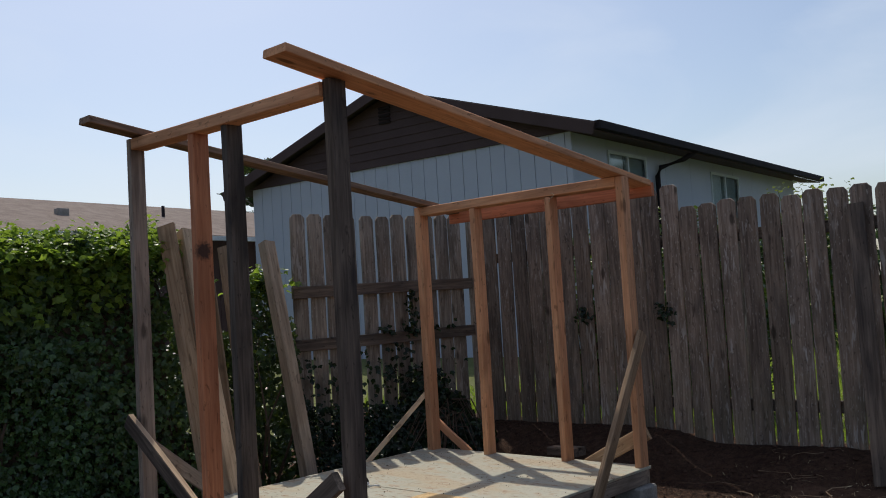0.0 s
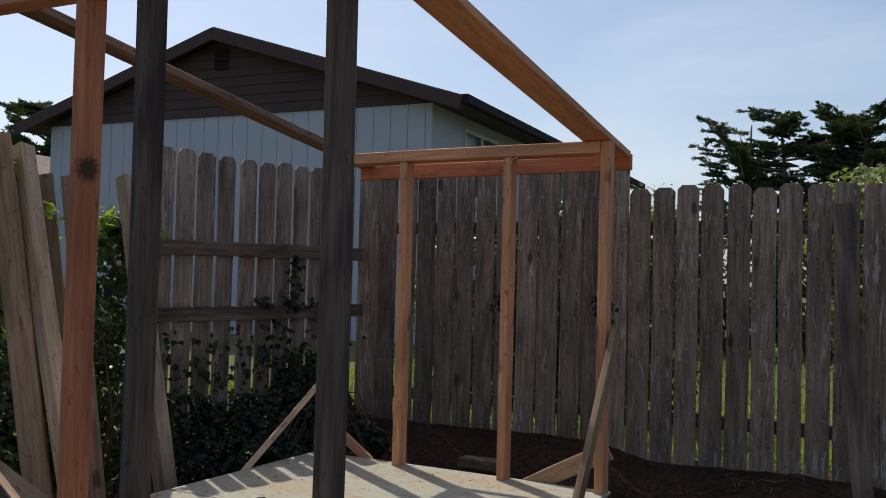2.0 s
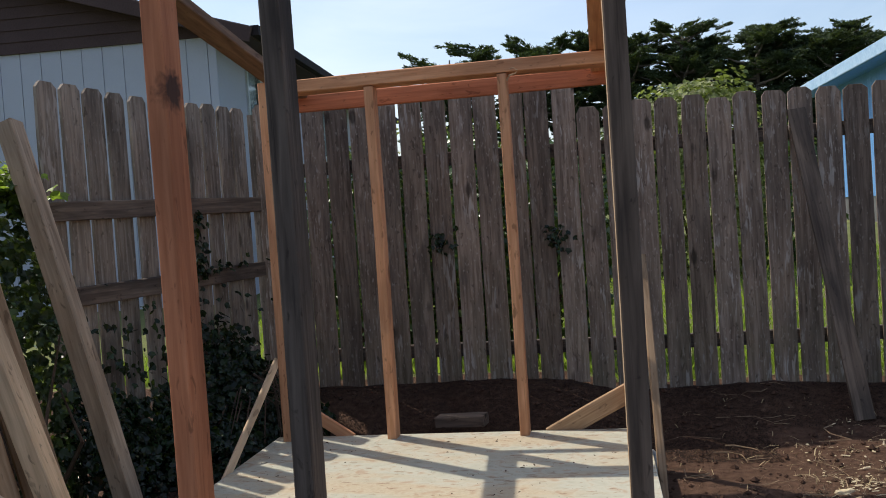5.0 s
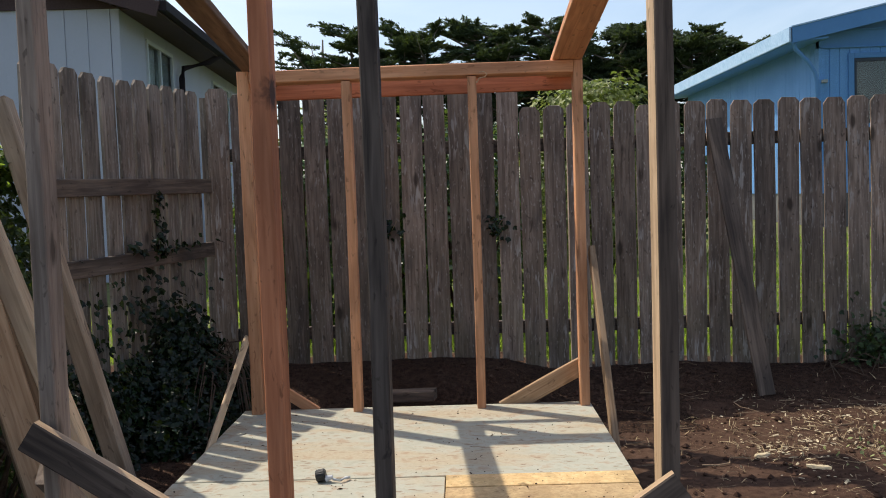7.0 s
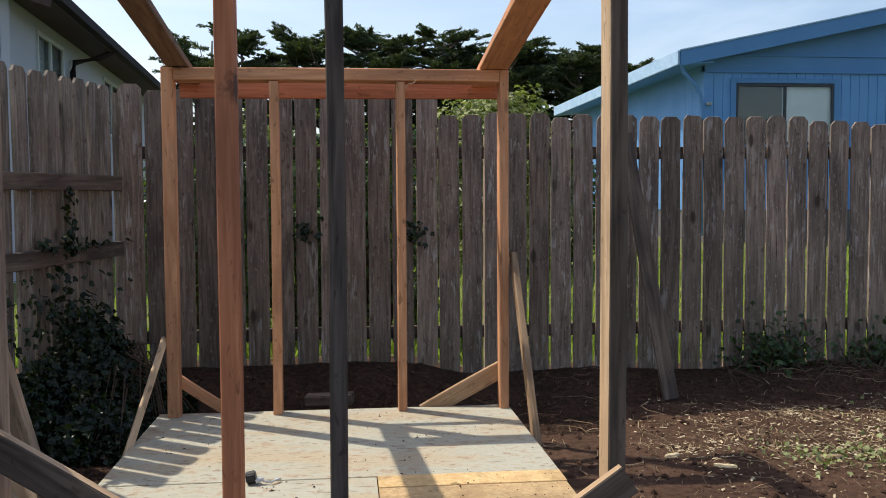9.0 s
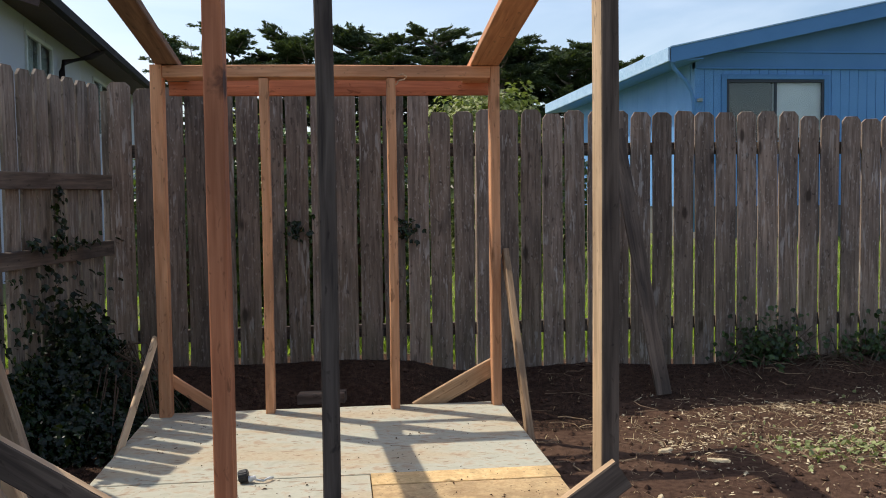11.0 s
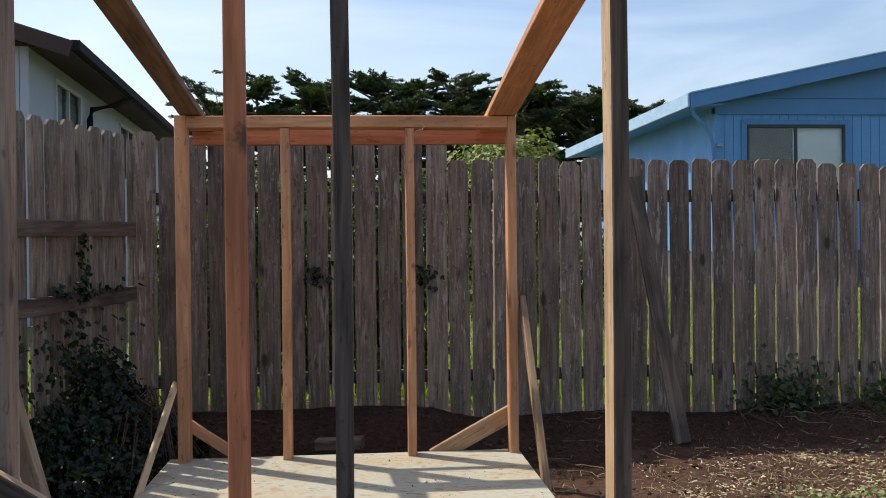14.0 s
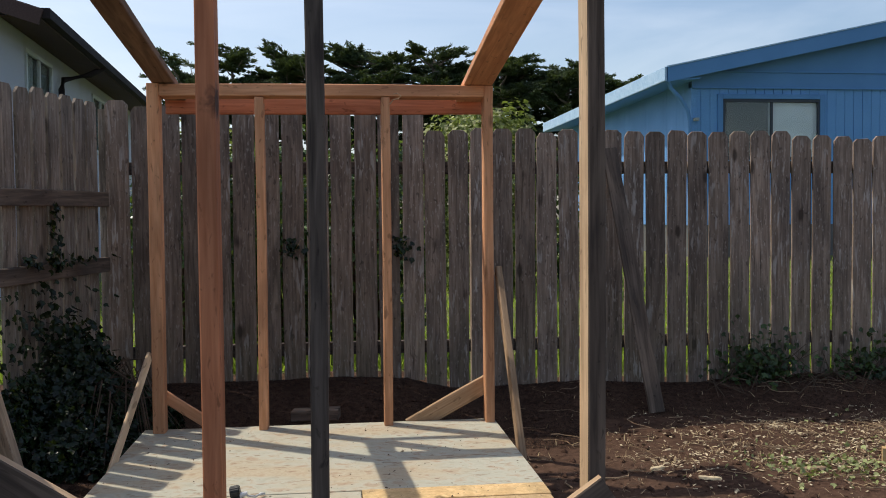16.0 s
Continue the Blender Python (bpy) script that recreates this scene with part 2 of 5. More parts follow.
M_SHINGLE = mottled("brown_shingle", (0.2, 0.155, 0.13), (0.3, 0.245, 0.21), 3, 0.95, 0.1, 40)
M_DARKROOF = mottled("dark_shingle", (0.05, 0.043, 0.04), (0.09, 0.08, 0.075), 3, 0.95, 0.1, 40)
M_GABLE = mottled("brown_gable_paint", (0.068, 0.044, 0.042), (0.088, 0.058, 0.055), 1.5, 0.8, 0.2, 50, 0.15)
M_WHITE = mottled("pale_grey_siding", (0.45, 0.47, 0.54), (0.49, 0.51, 0.58), 1.2, 0.75, 0.25, 160, 0.04, 0.004)
M_BLUE = mottled("blue_siding_paint", (0.12, 0.295, 0.58), (0.155, 0.35, 0.66), 1.3, 0.7, 0.3, 40, 0.1)
M_BLUETRIM = mottled("blue_trim_paint", (0.09, 0.235, 0.48), (0.11, 0.27, 0.535), 1.2, 0.6, 0.3, 140, 0.1)
# trim blue made paler, with the eave's sunlight put into the colour
M_EAVE = mottled("sunlit_pale_blue_paint", (0.3, 0.5, 0.72), (0.42, 0.6, 0.8), 4, 0.6, 0.3, 25, 0.1, 0.01, (0.58, 0.68, 0.76))
M_GUTTER = mottled("dark_gutter_metal", (0.022, 0.017, 0.019), (0.033, 0.026, 0.029), 5, 0.75, 0.12)
M_FRAME = mottled("dark_window_frame", (0.025, 0.035, 0.05), (0.04, 0.05, 0.065), 5, 0.5, 0.4)
M_PALEFRAME = mottled("pale_window_frame", (0.5, 0.55, 0.57), (0.6, 0.64, 0.66), 5, 0.5, 0.4)
M_CURTAIN = mottled("pale_curtain", (0.671, 0.732, 0.756), (0.805, 0.854, 0.878), 3, 0.9, 0.1)
M_DIMCURTAIN = mottled("dim_grey_curtain", (0.3, 0.34, 0.34), (0.38, 0.42, 0.42), 3, 0.9, 0.1)
M_INSIDE = mottled("dim_room", (0.07, 0.075, 0.075), (0.1, 0.105, 0.1), 2, 0.9, 0.1)


def glass():
    m, n, l, b = nodes_of("window_glass", 0.03, 0.5)
    b.inputs["Base Color"].default_value = (0.9, 0.95, 0.95, 1)
    b.inputs["Transmission Weight"].default_value = 1.0
    b.inputs["IOR"].default_value = 1.45
    return m


M_GLASS = glass()


def soil():
    m, n, l, b = nodes_of("garden_soil", 0.95, 0.1)
    c = n.new("ShaderNodeTexCoord").outputs["Object"]
    f1, f2, f3 = tex(n, l, "noise", c, 1.3, 6, 0.5), tex(n, l, "noise", c, 28, 6), tex(n, l, "noise", c, 140, 3)
    col = ramp(n, l, f1, [(0.35, (0.095, 0.054, 0.036)), (0.65, (0.15, 0.088, 0.058))])
    col = mix(n, l, 0.5, col, ramp(n, l, f2, [(0.35, (0.04, 0.021, 0.014)), (0.65, (0.135, 0.078, 0.053))]))
    l.new(col, b.inputs["Base Color"])
    a = n.new("ShaderNodeMath")
    a.operation = "ADD"
    l.new(f2, a.inputs[0])
    l.new(f3, a.inputs[1])
    bump(n, l, b, a.outputs["Value"], 0.9, 0.02)
    return m


M_SOIL = soil()


def old_ply():
    """Grey-painted plywood, worn through to rusty brown, with trodden-in soil."""
    m, n, l, b = nodes_of("grey_painted_plywood", 0.75, 0.25)
    c = n.new("ShaderNodeTexCoord").outputs["Object"]
    mpn = n.new("ShaderNodeMapping")
    mpn.inputs["Scale"].default_value = (0.35, 1.0, 1.0)
    l.new(c, mpn.inputs["Vector"])
    v = mpn.outputs["Vector"]
    f1, f2, f3 = tex(n, l, "noise", v, 4.5, 8, 0.7), tex(n, l, "noise", c, 55, 5), tex(n, l, "noise", c, 16, 7, 0.5)
    col = ramp(n, l, f3, [(0.3, (0.39, 0.375, 0.295)), (0.7, (0.5, 0.485, 0.39))])
    col = mix(n, l, ramp(n, l, f1, [(0.46, (0, 0, 0)), (0.62, (0.75, 0.75, 0.75))]), col, ramp(n, l, f2, [(0.3, (0.42, 0.32, 0.2)), (0.7, (0.5, 0.41, 0.28))]))
    col = mix(n, l, ramp(n, l, f3, [(0.53, (0, 0, 0)), (0.7, (0.62, 0.62, 0.62))]), col, (0.33, 0.2, 0.115))
    streak = tex(n, l, "noise", v, 48, 5, 0.3)
    col = mix(n, l, ramp(n, l, streak, [(0.6, (0, 0, 0)), (0.68, (0.75, 0.75, 0.75))]), col, (0.24, 0.15, 0.09))
    col = mix(n, l, ramp(n, l, f2, [(0.66, (0, 0, 0)), (0.74, (0.8, 0.8, 0.8))]), col, (0.13, 0.085, 0.06))
    l.new(col, b.inputs["Base Color"])
    bump(n, l, b, f2, 0.25, 0.004)
    return m


M_OLDPLY = old_ply()

# ---- helpers for building ----
R = random.Random(11)


def obj(name, verts, faces, material, parent=None, m=None, label="", smooth=False):
    me = bpy.data.meshes.new(name)
    me.from_pydata(verts, [], faces)
    me.update()
    if material:
        me.materials.append(material)
    if smooth:
        me.polygons.foreach_set("use_smooth", [True] * len(me.polygons))
    ob = new(name, me)
    if parent:
        ob.parent = parent
    if m is not None:
        ob.matrix_basis = m
    if label:
        ob["label"] = label
    return ob


def part(name, bm, material, parent, label="", m=None, smooth=False):
    me = bpy.data.meshes.new(name)
    bm.to_mesh(me)
    bm.free()
    me.materials.append(material)
    if smooth:
        me.polygons.foreach_set("use_smooth", [True] * len(me.polygons))
    ob = new(name, me)
    ob.parent = parent
    if m is not None:
        ob.matrix_basis = m
    if label:
        ob["label"] = label
    return ob


def base(name, place, label, category, group="", kind=""):
    e = new(name)
    e.empty_display_size = 0.1
    e.matrix_basis = pose(*place)
    return tagged(e, label, category, group, kind)


def block_bm(lo, hi, bevel=0.004):
    """A box between two corners with its edges taken off."""
    bm = bmesh.new()
    bmesh.ops.create_cube(bm, size=1)
    for v in bm.verts:
        v.co = Vector([lo[i] + (v.co[i] + 0.5) * (hi[i] - lo[i]) for i in range(3)])
    if bevel:
        bmesh.ops.bevel(bm, geom=bm.edges[:], offset=bevel, segments=1, affect="EDGES", clamp_overlap=True)
    return bm


def block(name, lo, hi, material, parent=None, label="", bevel=0.004):
    c = parent.matrix_basis.translation if parent else Vector((0, 0, 0))
    if parent and parent.parent:
        c = c + parent.parent.matrix_basis.translation
    bm = block_bm([lo[i] - c[i] for i in range(3)], [hi[i] - c[i] for i in range(3)], bevel)
    return part(name, bm, material, parent, label)


def timber_mesh(name, w, d, length, rng, wave=0.002, cut=(0.0, 0.0), chamfer=0.004, steps=7):
    """A sawn timber along z, w by d, chamfered, a little bowed, its ends cut aslant by cut (rise over w)."""
    c = chamfer
    ring = [(-w / 2 + c, -d / 2), (w / 2 - c, -d / 2), (w / 2, -d / 2 + c), (w / 2, d / 2 - c), (w / 2 - c, d / 2), (-w / 2 + c, d / 2), (-w / 2, d / 2 - c), (-w / 2, -d / 2 + c)]
    ax, ay, ph = rng.uniform(-wave, wave) * 2, rng.uniform(-wave, wave) * 2, rng.uniform(0, 6)
    vs, fs = [], []
    for i in range(steps + 1):
        u = i / steps
        ox, oy = ax * math.sin(math.pi * u) + wave * 0.4 * math.sin(ph + 5 * u), ay * math.sin(math.pi * u) + wave * 0.4 * math.cos(ph + 6 * u)
        for x, y in ring:
            z = u * length + (cut[0] * x * (1 - u) + cut[1] * x * u)
            vs.append((x + ox + rng.uniform(-1, 1) * 0.0006, y + oy + rng.uniform(-1, 1) * 0.0006, z))
    for i in range(steps):
        for k in range(8):
            fs.append((i * 8 + k, i * 8 + (k + 1) % 8, i * 8 + 8 + (k + 1) % 8, i * 8 + 8 + k))
    fs.append(tuple(range(7, -1, -1)))
    fs.append(tuple(range(steps * 8, steps * 8 + 8)))
    me = bpy.data.meshes.new(name)
    me.from_pydata(vs, [], fs)
    me.update()
    return me


def between(p, q, side):
    """The pose of a piece whose z runs from p to q and whose x lies towards side."""
    z = (Vector(q) - Vector(p)).normalized()
    x = Vector(side) - z * z.dot(Vector(side))
    x.normalize()
    y = z.cross(x)
    m = Matrix((x, y, z)).transposed().to_4x4()
    m.translation = p
    return m


def timber(name, p, q, w, d, side, material, parent=None, label="", cut=(0.0, 0.0), wave=0.002, chamfer=0.004):
    me = timber_mesh(name, w, d, (Vector(q) - Vector(p)).length, R, wave, cut, chamfer)
    me.materials.append(material)
    ob = new(name, me)
    m = between(p, q, side)
    if parent:
        ob.parent = parent
        m = Matrix.Translation(-parent.matrix_basis.translation) @ m
    ob.matrix_basis = m
    if label:
        ob["label"] = label
    return ob


def tube_into(vs, fs, pts, radii, sides=6):
    """Adds a tapered tube along pts to the lists."""
    start = len(vs)
    for i, p in enumerate(pts):
        p = Vector(p)
        d = (Vector(pts[min(i + 1, len(pts) - 1)]) - Vector(pts[max(i - 1, 0)])).normalized()
        a = d.orthogonal().normalized()
        c = d.cross(a)
        for k in range(sides):
            t = 2 * math.pi * k / sides
            vs.append(tuple(p + (a * math.cos(t) + c * math.sin(t)) * radii[i]))
    for i in range(len(pts) - 1):
        for k in range(sides):
            fs.append((start + i * sides + k, start + i * sides + (k + 1) % sides, start + (i + 1) * sides + (k + 1) % sides, start + (i + 1) * sides + k))
    fs.append(tuple(start + (len(pts) - 1) * sides + k for k in range(sides)))


LEAF = np.array([(0, 0, 0), (-0.32, 0.12, 0.05), (-0.5, 0.45, 0.02), (-0.22, 0.62, 0.05), (0, 1.0, -0.08), (0.22, 0.62, 0.05), (0.5, 0.45, 0.02), (0.32, 0.12, 0.05), (0, 0.45, -0.04)])
LEAF_F = [(8, 0, 1, 2), (8, 2, 3, 4), (8, 4, 5, 6), (8, 6, 7, 0)]


def leaves(name, places, normals, sizes, material, parent, label="", kind=""):
    """Many lobed leaves as one mesh; normals: the way each one faces."""
    n = len(places)
    rng = np.random.default_rng(len(places))
    nz = normals / np.linalg.norm(normals, axis=1, keepdims=True)
    r = rng.normal(size=(n, 3))
    r[:, 2] -= 0.9
    y = r - nz * (r * nz).sum(1, keepdims=True)
    y /= np.linalg.norm(y, axis=1, keepdims=True)
    x = np.cross(y, nz)
    v = places[:, None, :] + sizes[:, None, None] * (LEAF[None, :, 0:1] * x[:, None, :] + LEAF[None, :, 1:2] * y[:, None, :] + LEAF[None, :, 2:3] * nz[:, None, :])
    v = v.reshape(-1, 3)
    k = len(LEAF)
    f = (np.array(LEAF_F)[None] + (np.arange(n) * k)[:, None, None]).reshape(-1, 4)
    ob = obj(name, v.tolist(), f.tolist(), material, parent, None, label)
    if kind:
        ob["kind"] = kind
    return ob


def blades(name, roots, dirs, lengths, widths, material, parent, label=""):
    """Many narrow pointed tufts as one mesh."""
    n = len(roots)
    rng = np.random.default_rng(n)
    d = dirs / np.linalg.norm(dirs, axis=1, keepdims=True)
    s = np.cross(d, rng.normal(size=(n, 3)))
    s /= np.linalg.norm(s, axis=1, keepdims=True)
    L, W = lengths[:, None], widths[:, None]
    v = np.stack([roots - s * W * 0.3, roots + s * W * 0.3, roots + d * L * 0.55 + s * W * 0.55, roots + d * L, roots + d * L * 0.5 - s * W * 0.55], 1).reshape(-1, 3)
    f = (np.arange(5)[None] + (np.arange(n) * 5)[:, None])
    return obj(name, v.tolist(), f.tolist(), material, parent, None, label)


# ---- ground ----
def ground_height(x, y):
    rise = min(max((y - 3) / 10, 0.0), 1.0) * 0.35
    k = max(0.0, min(1.0, (y - 0.45) / 0.75))
    left = max(0.0, min(1.0, (1.75 - x) / 0.3)) * (1 if y < 1.5 else max(0.0, 1 - (y - 1.5)))
    h = rise + (0.165 + 0.082 * left) * k * k * (3 - 2 * k)
    if y < 1.6 and -2.5 < x < 9:
        h += 0.03 * (noise.noise((x * 1.7, y * 1.7, 0.3))) + 0.014 * noise.noise((x * 7, y * 7, 2.0)) + 0.007 * noise.noise((x * 19, y * 19, 5.0))
        if -0.3 < x < 2.1 and -2.7 < y < 0.3:
            h = min(h, 0.005)
    return h


def build_ground():
    def axis(lo, hi, step, far):
        near = [lo + step * i for i in range(int(round((hi - lo) / step)) + 1)]
        out = [near[-1] + (far - near[-1]) * (i / 14) ** 3 for i in range(1, 15)]
        back = [near[0] - (far - near[0]) * (i / 14) ** 3 for i in range(14, 0, -1)]
        return back + near + out
    xs, ys = axis(-2.6, 6.6, 0.05, 900), axis(-3.6, 1.7, 0.05, 900)
    vs = [(x, y, ground_height(x, y)) for y in ys for x in xs]
    w = len(xs)
    fs, mats = [], []
    for j in range(len(ys) - 1):
        for i in range(w - 1):
            fs.append((j * w + i, j * w + i + 1, j * w + w + i + 1, j * w + w + i))
            mats.append(1 if (ys[j] > 1.45 or xs[i] < -2.2) else 0)
    g = obj("ground", vs, fs, M_SOIL, smooth=True)
    g.data.materials.append(M_LAWN)
    g.data.polygons.foreach_set("material_index", mats)
    tagged(g, "bare brown garden soil with green lawn beyond the fence", "ground", kind="structure")


build_ground()

# ---- shed frame on its platform ----
DECK, BACK, FRONT = 0.20, 0.0, -2.37
shed = base("shed_frame", (0.9, -1.2, 0.0), "unfinished timber shed frame of fir studs on a plywood platform", "shed frame")


def rafter_z(y):
    return 2.052 - 0.131 * y       # underside


def build_shed():
    TW, TD = 0.047, 0.09
    up = (1, 0, 0)
    # platform: rim joists, joists, plywood
    for n_, p, q, side in (("rim_joist", (-0.045, BACK + 0.07, 0.139), (1.835, BACK + 0.07, 0.139), (0, 0, 1)),
                           ("rim_joist", (-0.045, FRONT + 0.0, 0.139), (1.835, FRONT + 0.0, 0.139), (0, 0, 1)),
                           ("rim_joist", (-0.028, FRONT + 0.022, 0.139), (-0.028, BACK + 0.048, 0.139), (0, 0, 1)),
                           ("rim_joist", (1.818, FRONT + 0.022, 0.139), (1.818, BACK + 0.048, 0.139), (0, 0, 1))):
        timber(n_, p, q, 0.088, 0.042, side, M_GREY, shed, "weathered rim board of the platform")
    for x in (0.4, 0.86, 1.32):
        timber("joist", (x, FRONT + 0.024, 0.139), (x, BACK + 0.046, 0.139), 0.088, 0.042, (0, 0, 1), M_GREY, shed)
    block("plywood_sheet", (-0.06, -1.145, 0.184), (1.845, 0.10, DECK), M_OLDPLY, shed, "grey-painted plywood sheet, stained and muddy", 0.002)
    block("plywood_sheet", (-0.065, -2.395, 0.184), (1.07, -1.150, DECK - 0.002), M_OLDPLY, shed, "grey-painted plywood sheet, stained and muddy", 0.002)
    block("plywood_sheet", (1.074, -1.30, 0.184), (1.842, -1.150, DECK + 0.004), M_NEWPLY, shed, "strip of clean new plywood", 0.002)
    block("plywood_sheet", (1.074, -2.395, 0.184), (1.838, -1.303, DECK + 0.001), M_TANPLY, shed, "tan plywood sheet, lightly soiled", 0.002)
    for x, y in ((0.05, -0.05), (1.78, 0.0), (0.05, -2.3), (1.78, -2.3), (0.05, -1.2), (1.78, -1.2)):
        block("pier_block", (x - 0.1, y - 0.1, -0.06), (x + 0.1, y + 0.1, 0.0945), M_BLOCK, shed, "rough concrete pier block", 0.012)
    # back wall: two corner posts, two studs, plate
    timber("post", (0.033, BACK + 0.045, DECK), (0.033, BACK + 0.045, 2.046), 0.062, TD, up, M_FRESH, shed, "orange-brown fir corner post")
    timber("post", (1.811, BACK + 0.045, DECK), (1.811, BACK + 0.045, 2.046), 0.05, TD, up, M_FRESH, shed, "orange-brown fir corner post")
    timber("stud", (0.578, BACK + 0.045, DECK), (0.578, BACK + 0.045, 1.978), TW, TD, up, M_FRESH, shed, "orange-brown fir stud")
    timber("stud", (1.249, BACK + 0.045, DECK), (1.249, BACK + 0.045, 1.98), TW, TD, up, M_FRESH, shed, "orange-brown fir stud")
    timber("top_plate", (0.066, BACK + 0.071, 2.011), (1.784, BACK + 0.071, 2.017), 0.064, 0.142, (0, 0, 1), M_FRESH, shed, "orange fir top plate")
    # front wall
    timber("post", (0.006, FRONT + 0.045, DECK), (0.006, FRONT + 0.045, 2.356), TW, TD, up, M_GREY, shed, "weathered grey corner post")
    timber("post", (1.726, FRONT + 0.067, DECK), (1.726, FRONT + 0.067, 2.352), 0.052, 0.1, up, M_WEATHER, shed, "weathered dark brown corner post, sunlight painted in as one pale sawn face")
    # that post's sunward side takes pale timber: sunlight put into its colour
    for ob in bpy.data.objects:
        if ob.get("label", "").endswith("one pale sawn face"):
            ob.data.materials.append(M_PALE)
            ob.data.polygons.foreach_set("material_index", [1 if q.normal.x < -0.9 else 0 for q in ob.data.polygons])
    timber("stud", (0.636, FRONT + 0.052, DECK), (0.636, FRONT + 0.052, 2.288), 0.052, 0.098, up, M_RED, shed, "reddish fir stud with dark knots")
    timber("stud", (0.928, FRONT + 0.062, DECK), (0.928, FRONT + 0.062, 2.285), 0.05, 0.1, up, M_BLACKENED, shed, "nearly black weathered stud")
    timber("top_plate", (0.037, FRONT + 0.047, 2.322), (1.701, FRONT + 0.047, 2.308), 0.064, 0.1, (0, 0, 1), M_FRESH, shed, "orange fir top plate")
    # rafters, laid flat, and the board across their tails
    for x, w, mat, f, t_ in ((0.085, 0.118, M_AGED, -2.67, 0.374), (1.757, 0.158, M_FRESH, -2.66, 0.374)):
        timber("rafter", (x, f, rafter_z(f) + 0.0195), (x, t_, rafter_z(t_) + 0.0195), w, 0.039, (1, 0, 0), mat, shed, "orange-brown fir rafter laid flat")
    timber("tail_board", (0.03, 0.393, 1.974), (1.838, 0.393, 1.982), 0.09, 0.034, (0, 0, 1), M_REDBOARD, shed, "reddish fir board across the rafter tails")
    # braces
    br = (((-0.012, 0.03, 0.62), (-0.078, -0.66, 0.12), 0.036, 0.02, (0, 1, 0.9), M_PALE), ((0.02, 0.108, 0.40), (0.34, 0.108, 0.18), 0.06, 0.025, (1, 0, 1), M_FRESH),
          ((1.868, 0.061, 1.04), (1.868, -0.655, 0.02), 0.075, 0.034, (0, 1, 0.7), M_PLANK), ((1.83, 0.11, 0.41), (1.37, 0.11, 0.165), 0.095, 0.03, (-0.5, 0, 1), M_PLANK),
          ((-0.03, -2.412, 0.745), (0.78, -2.412, 0.21), 0.088, 0.038, (0.55, 0, 1), M_WEATHER), ((1.742, -2.412, 0.56), (1.2, -2.412, 0.19), 0.088, 0.038, (-0.6, 0, 1), M_WEATHER),
          ((-0.032, -2.33, 0.62), (-0.07, -1.72, 0.13), 0.08, 0.034, (0, 1, 0.8), M_GREY))
    for p, q, w, d, side, mat in br:
        b_ = timber("brace", p, q, w, d, side, mat, shed, "rough diagonal brace board")
        if mat is M_WEATHER:      # sunlight painted as a pale upper edge on the dark boards
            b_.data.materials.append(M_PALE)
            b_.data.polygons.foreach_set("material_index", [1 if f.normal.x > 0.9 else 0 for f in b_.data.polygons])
            b_["label"] = "dark weathered brace board with sunlight painted on its upper edge"


build_shed()


def build_splinter():
    """A long curl of wood torn from the top of a stud."""
    vs, fs = [], []
    off = shed.matrix_basis.translation
    pts = [(1.274, -0.004, 1.945), (1.29, -0.02, 1.965), (1.318, -0.03, 1.97), (1.33, -0.028, 1.985), (1.312, -0.02, 2.0), (1.288, -0.012, 1.996)]
    tube_into(vs, fs, [Vector(p) - off for p in pts], [0.005, 0.004, 0.0035, 0.003, 0.0025, 0.0015], 5)
    obj("splinter", vs, fs, M_PALE, shed, label="curled pale splinter torn from the stud")


build_splinter()

# ---- fences ----
def picket_mesh(name, width, height, rng, thick=0.018):
    """A dog-eared picket, its foot at z = 0, slightly cupped and wavy."""
    ear = 0.026 + rng.uniform(0, 0.012)
    n = 9
    vs, fs = [], []
    bow, ph = rng.uniform(-0.008, 0.008), rng.uniform(0, 6)
    for i in range(n + 1):
        z = (height - ear) * i / n
        e = 0.0018 * math.sin(ph + 9 * i / n) + rng.uniform(-0.001, 0.001)
        o = bow * math.sin(math.pi * i / n)
        for x, y in ((-width / 2 + e, -thick / 2), (width / 2 + e * 0.6, -thick / 2), (width / 2 + e * 0.6, thick / 2), (-width / 2 + e, thick / 2)):
            vs.append((x, y + o, z))
    a = width / 2 - 0.022 - rng.uniform(0, 0.008)
    for x, y in ((-a, -thick / 2), (a, -thick / 2), (a, thick / 2), (-a, thick / 2)):
        vs.append((x, y, height + rng.uniform(-0.003, 0.003)))
    for i in range(n + 1):
        for k in range(4):
            fs.append((i * 4 + k, i * 4 + (k + 1) % 4, i * 4 + 4 + (k + 1) % 4, i * 4 + 4 + k))
    fs += [(3, 2, 1, 0), tuple((n + 1) * 4 + k for k in range(4))]
    me = bpy.data.meshes.new(name)
    me.from_pydata(vs, [], fs)
    me.update()
    return me


def picket_kinds(material, heights, width=0.14, seed=5):
    rng = random.Random(seed)
    kinds = []
    for h in heights:
        me = picket_mesh("picket", width + rng.uniform(-0.004, 0.004), h, rng)
        me.materials.append(material)
        kinds.append(me)
    return kinds


def put_picket(kinds, place, turn, parent, rng):
    ob = new("picket", rng.choice(kinds))
    ob.parent = parent
    c = parent.matrix_basis.translation
    ob.matrix_basis = pose(place[0] - c[0], place[1] - c[1] + rng.uniform(-0.004, 0.004), place[2] - c[2] + rng.uniform(-0.012, 0.008), rng.uniform(-0.3, 0.3), rng.uniform(-0.22, 0.22), turn + rng.uniform(-1.2, 1.2))


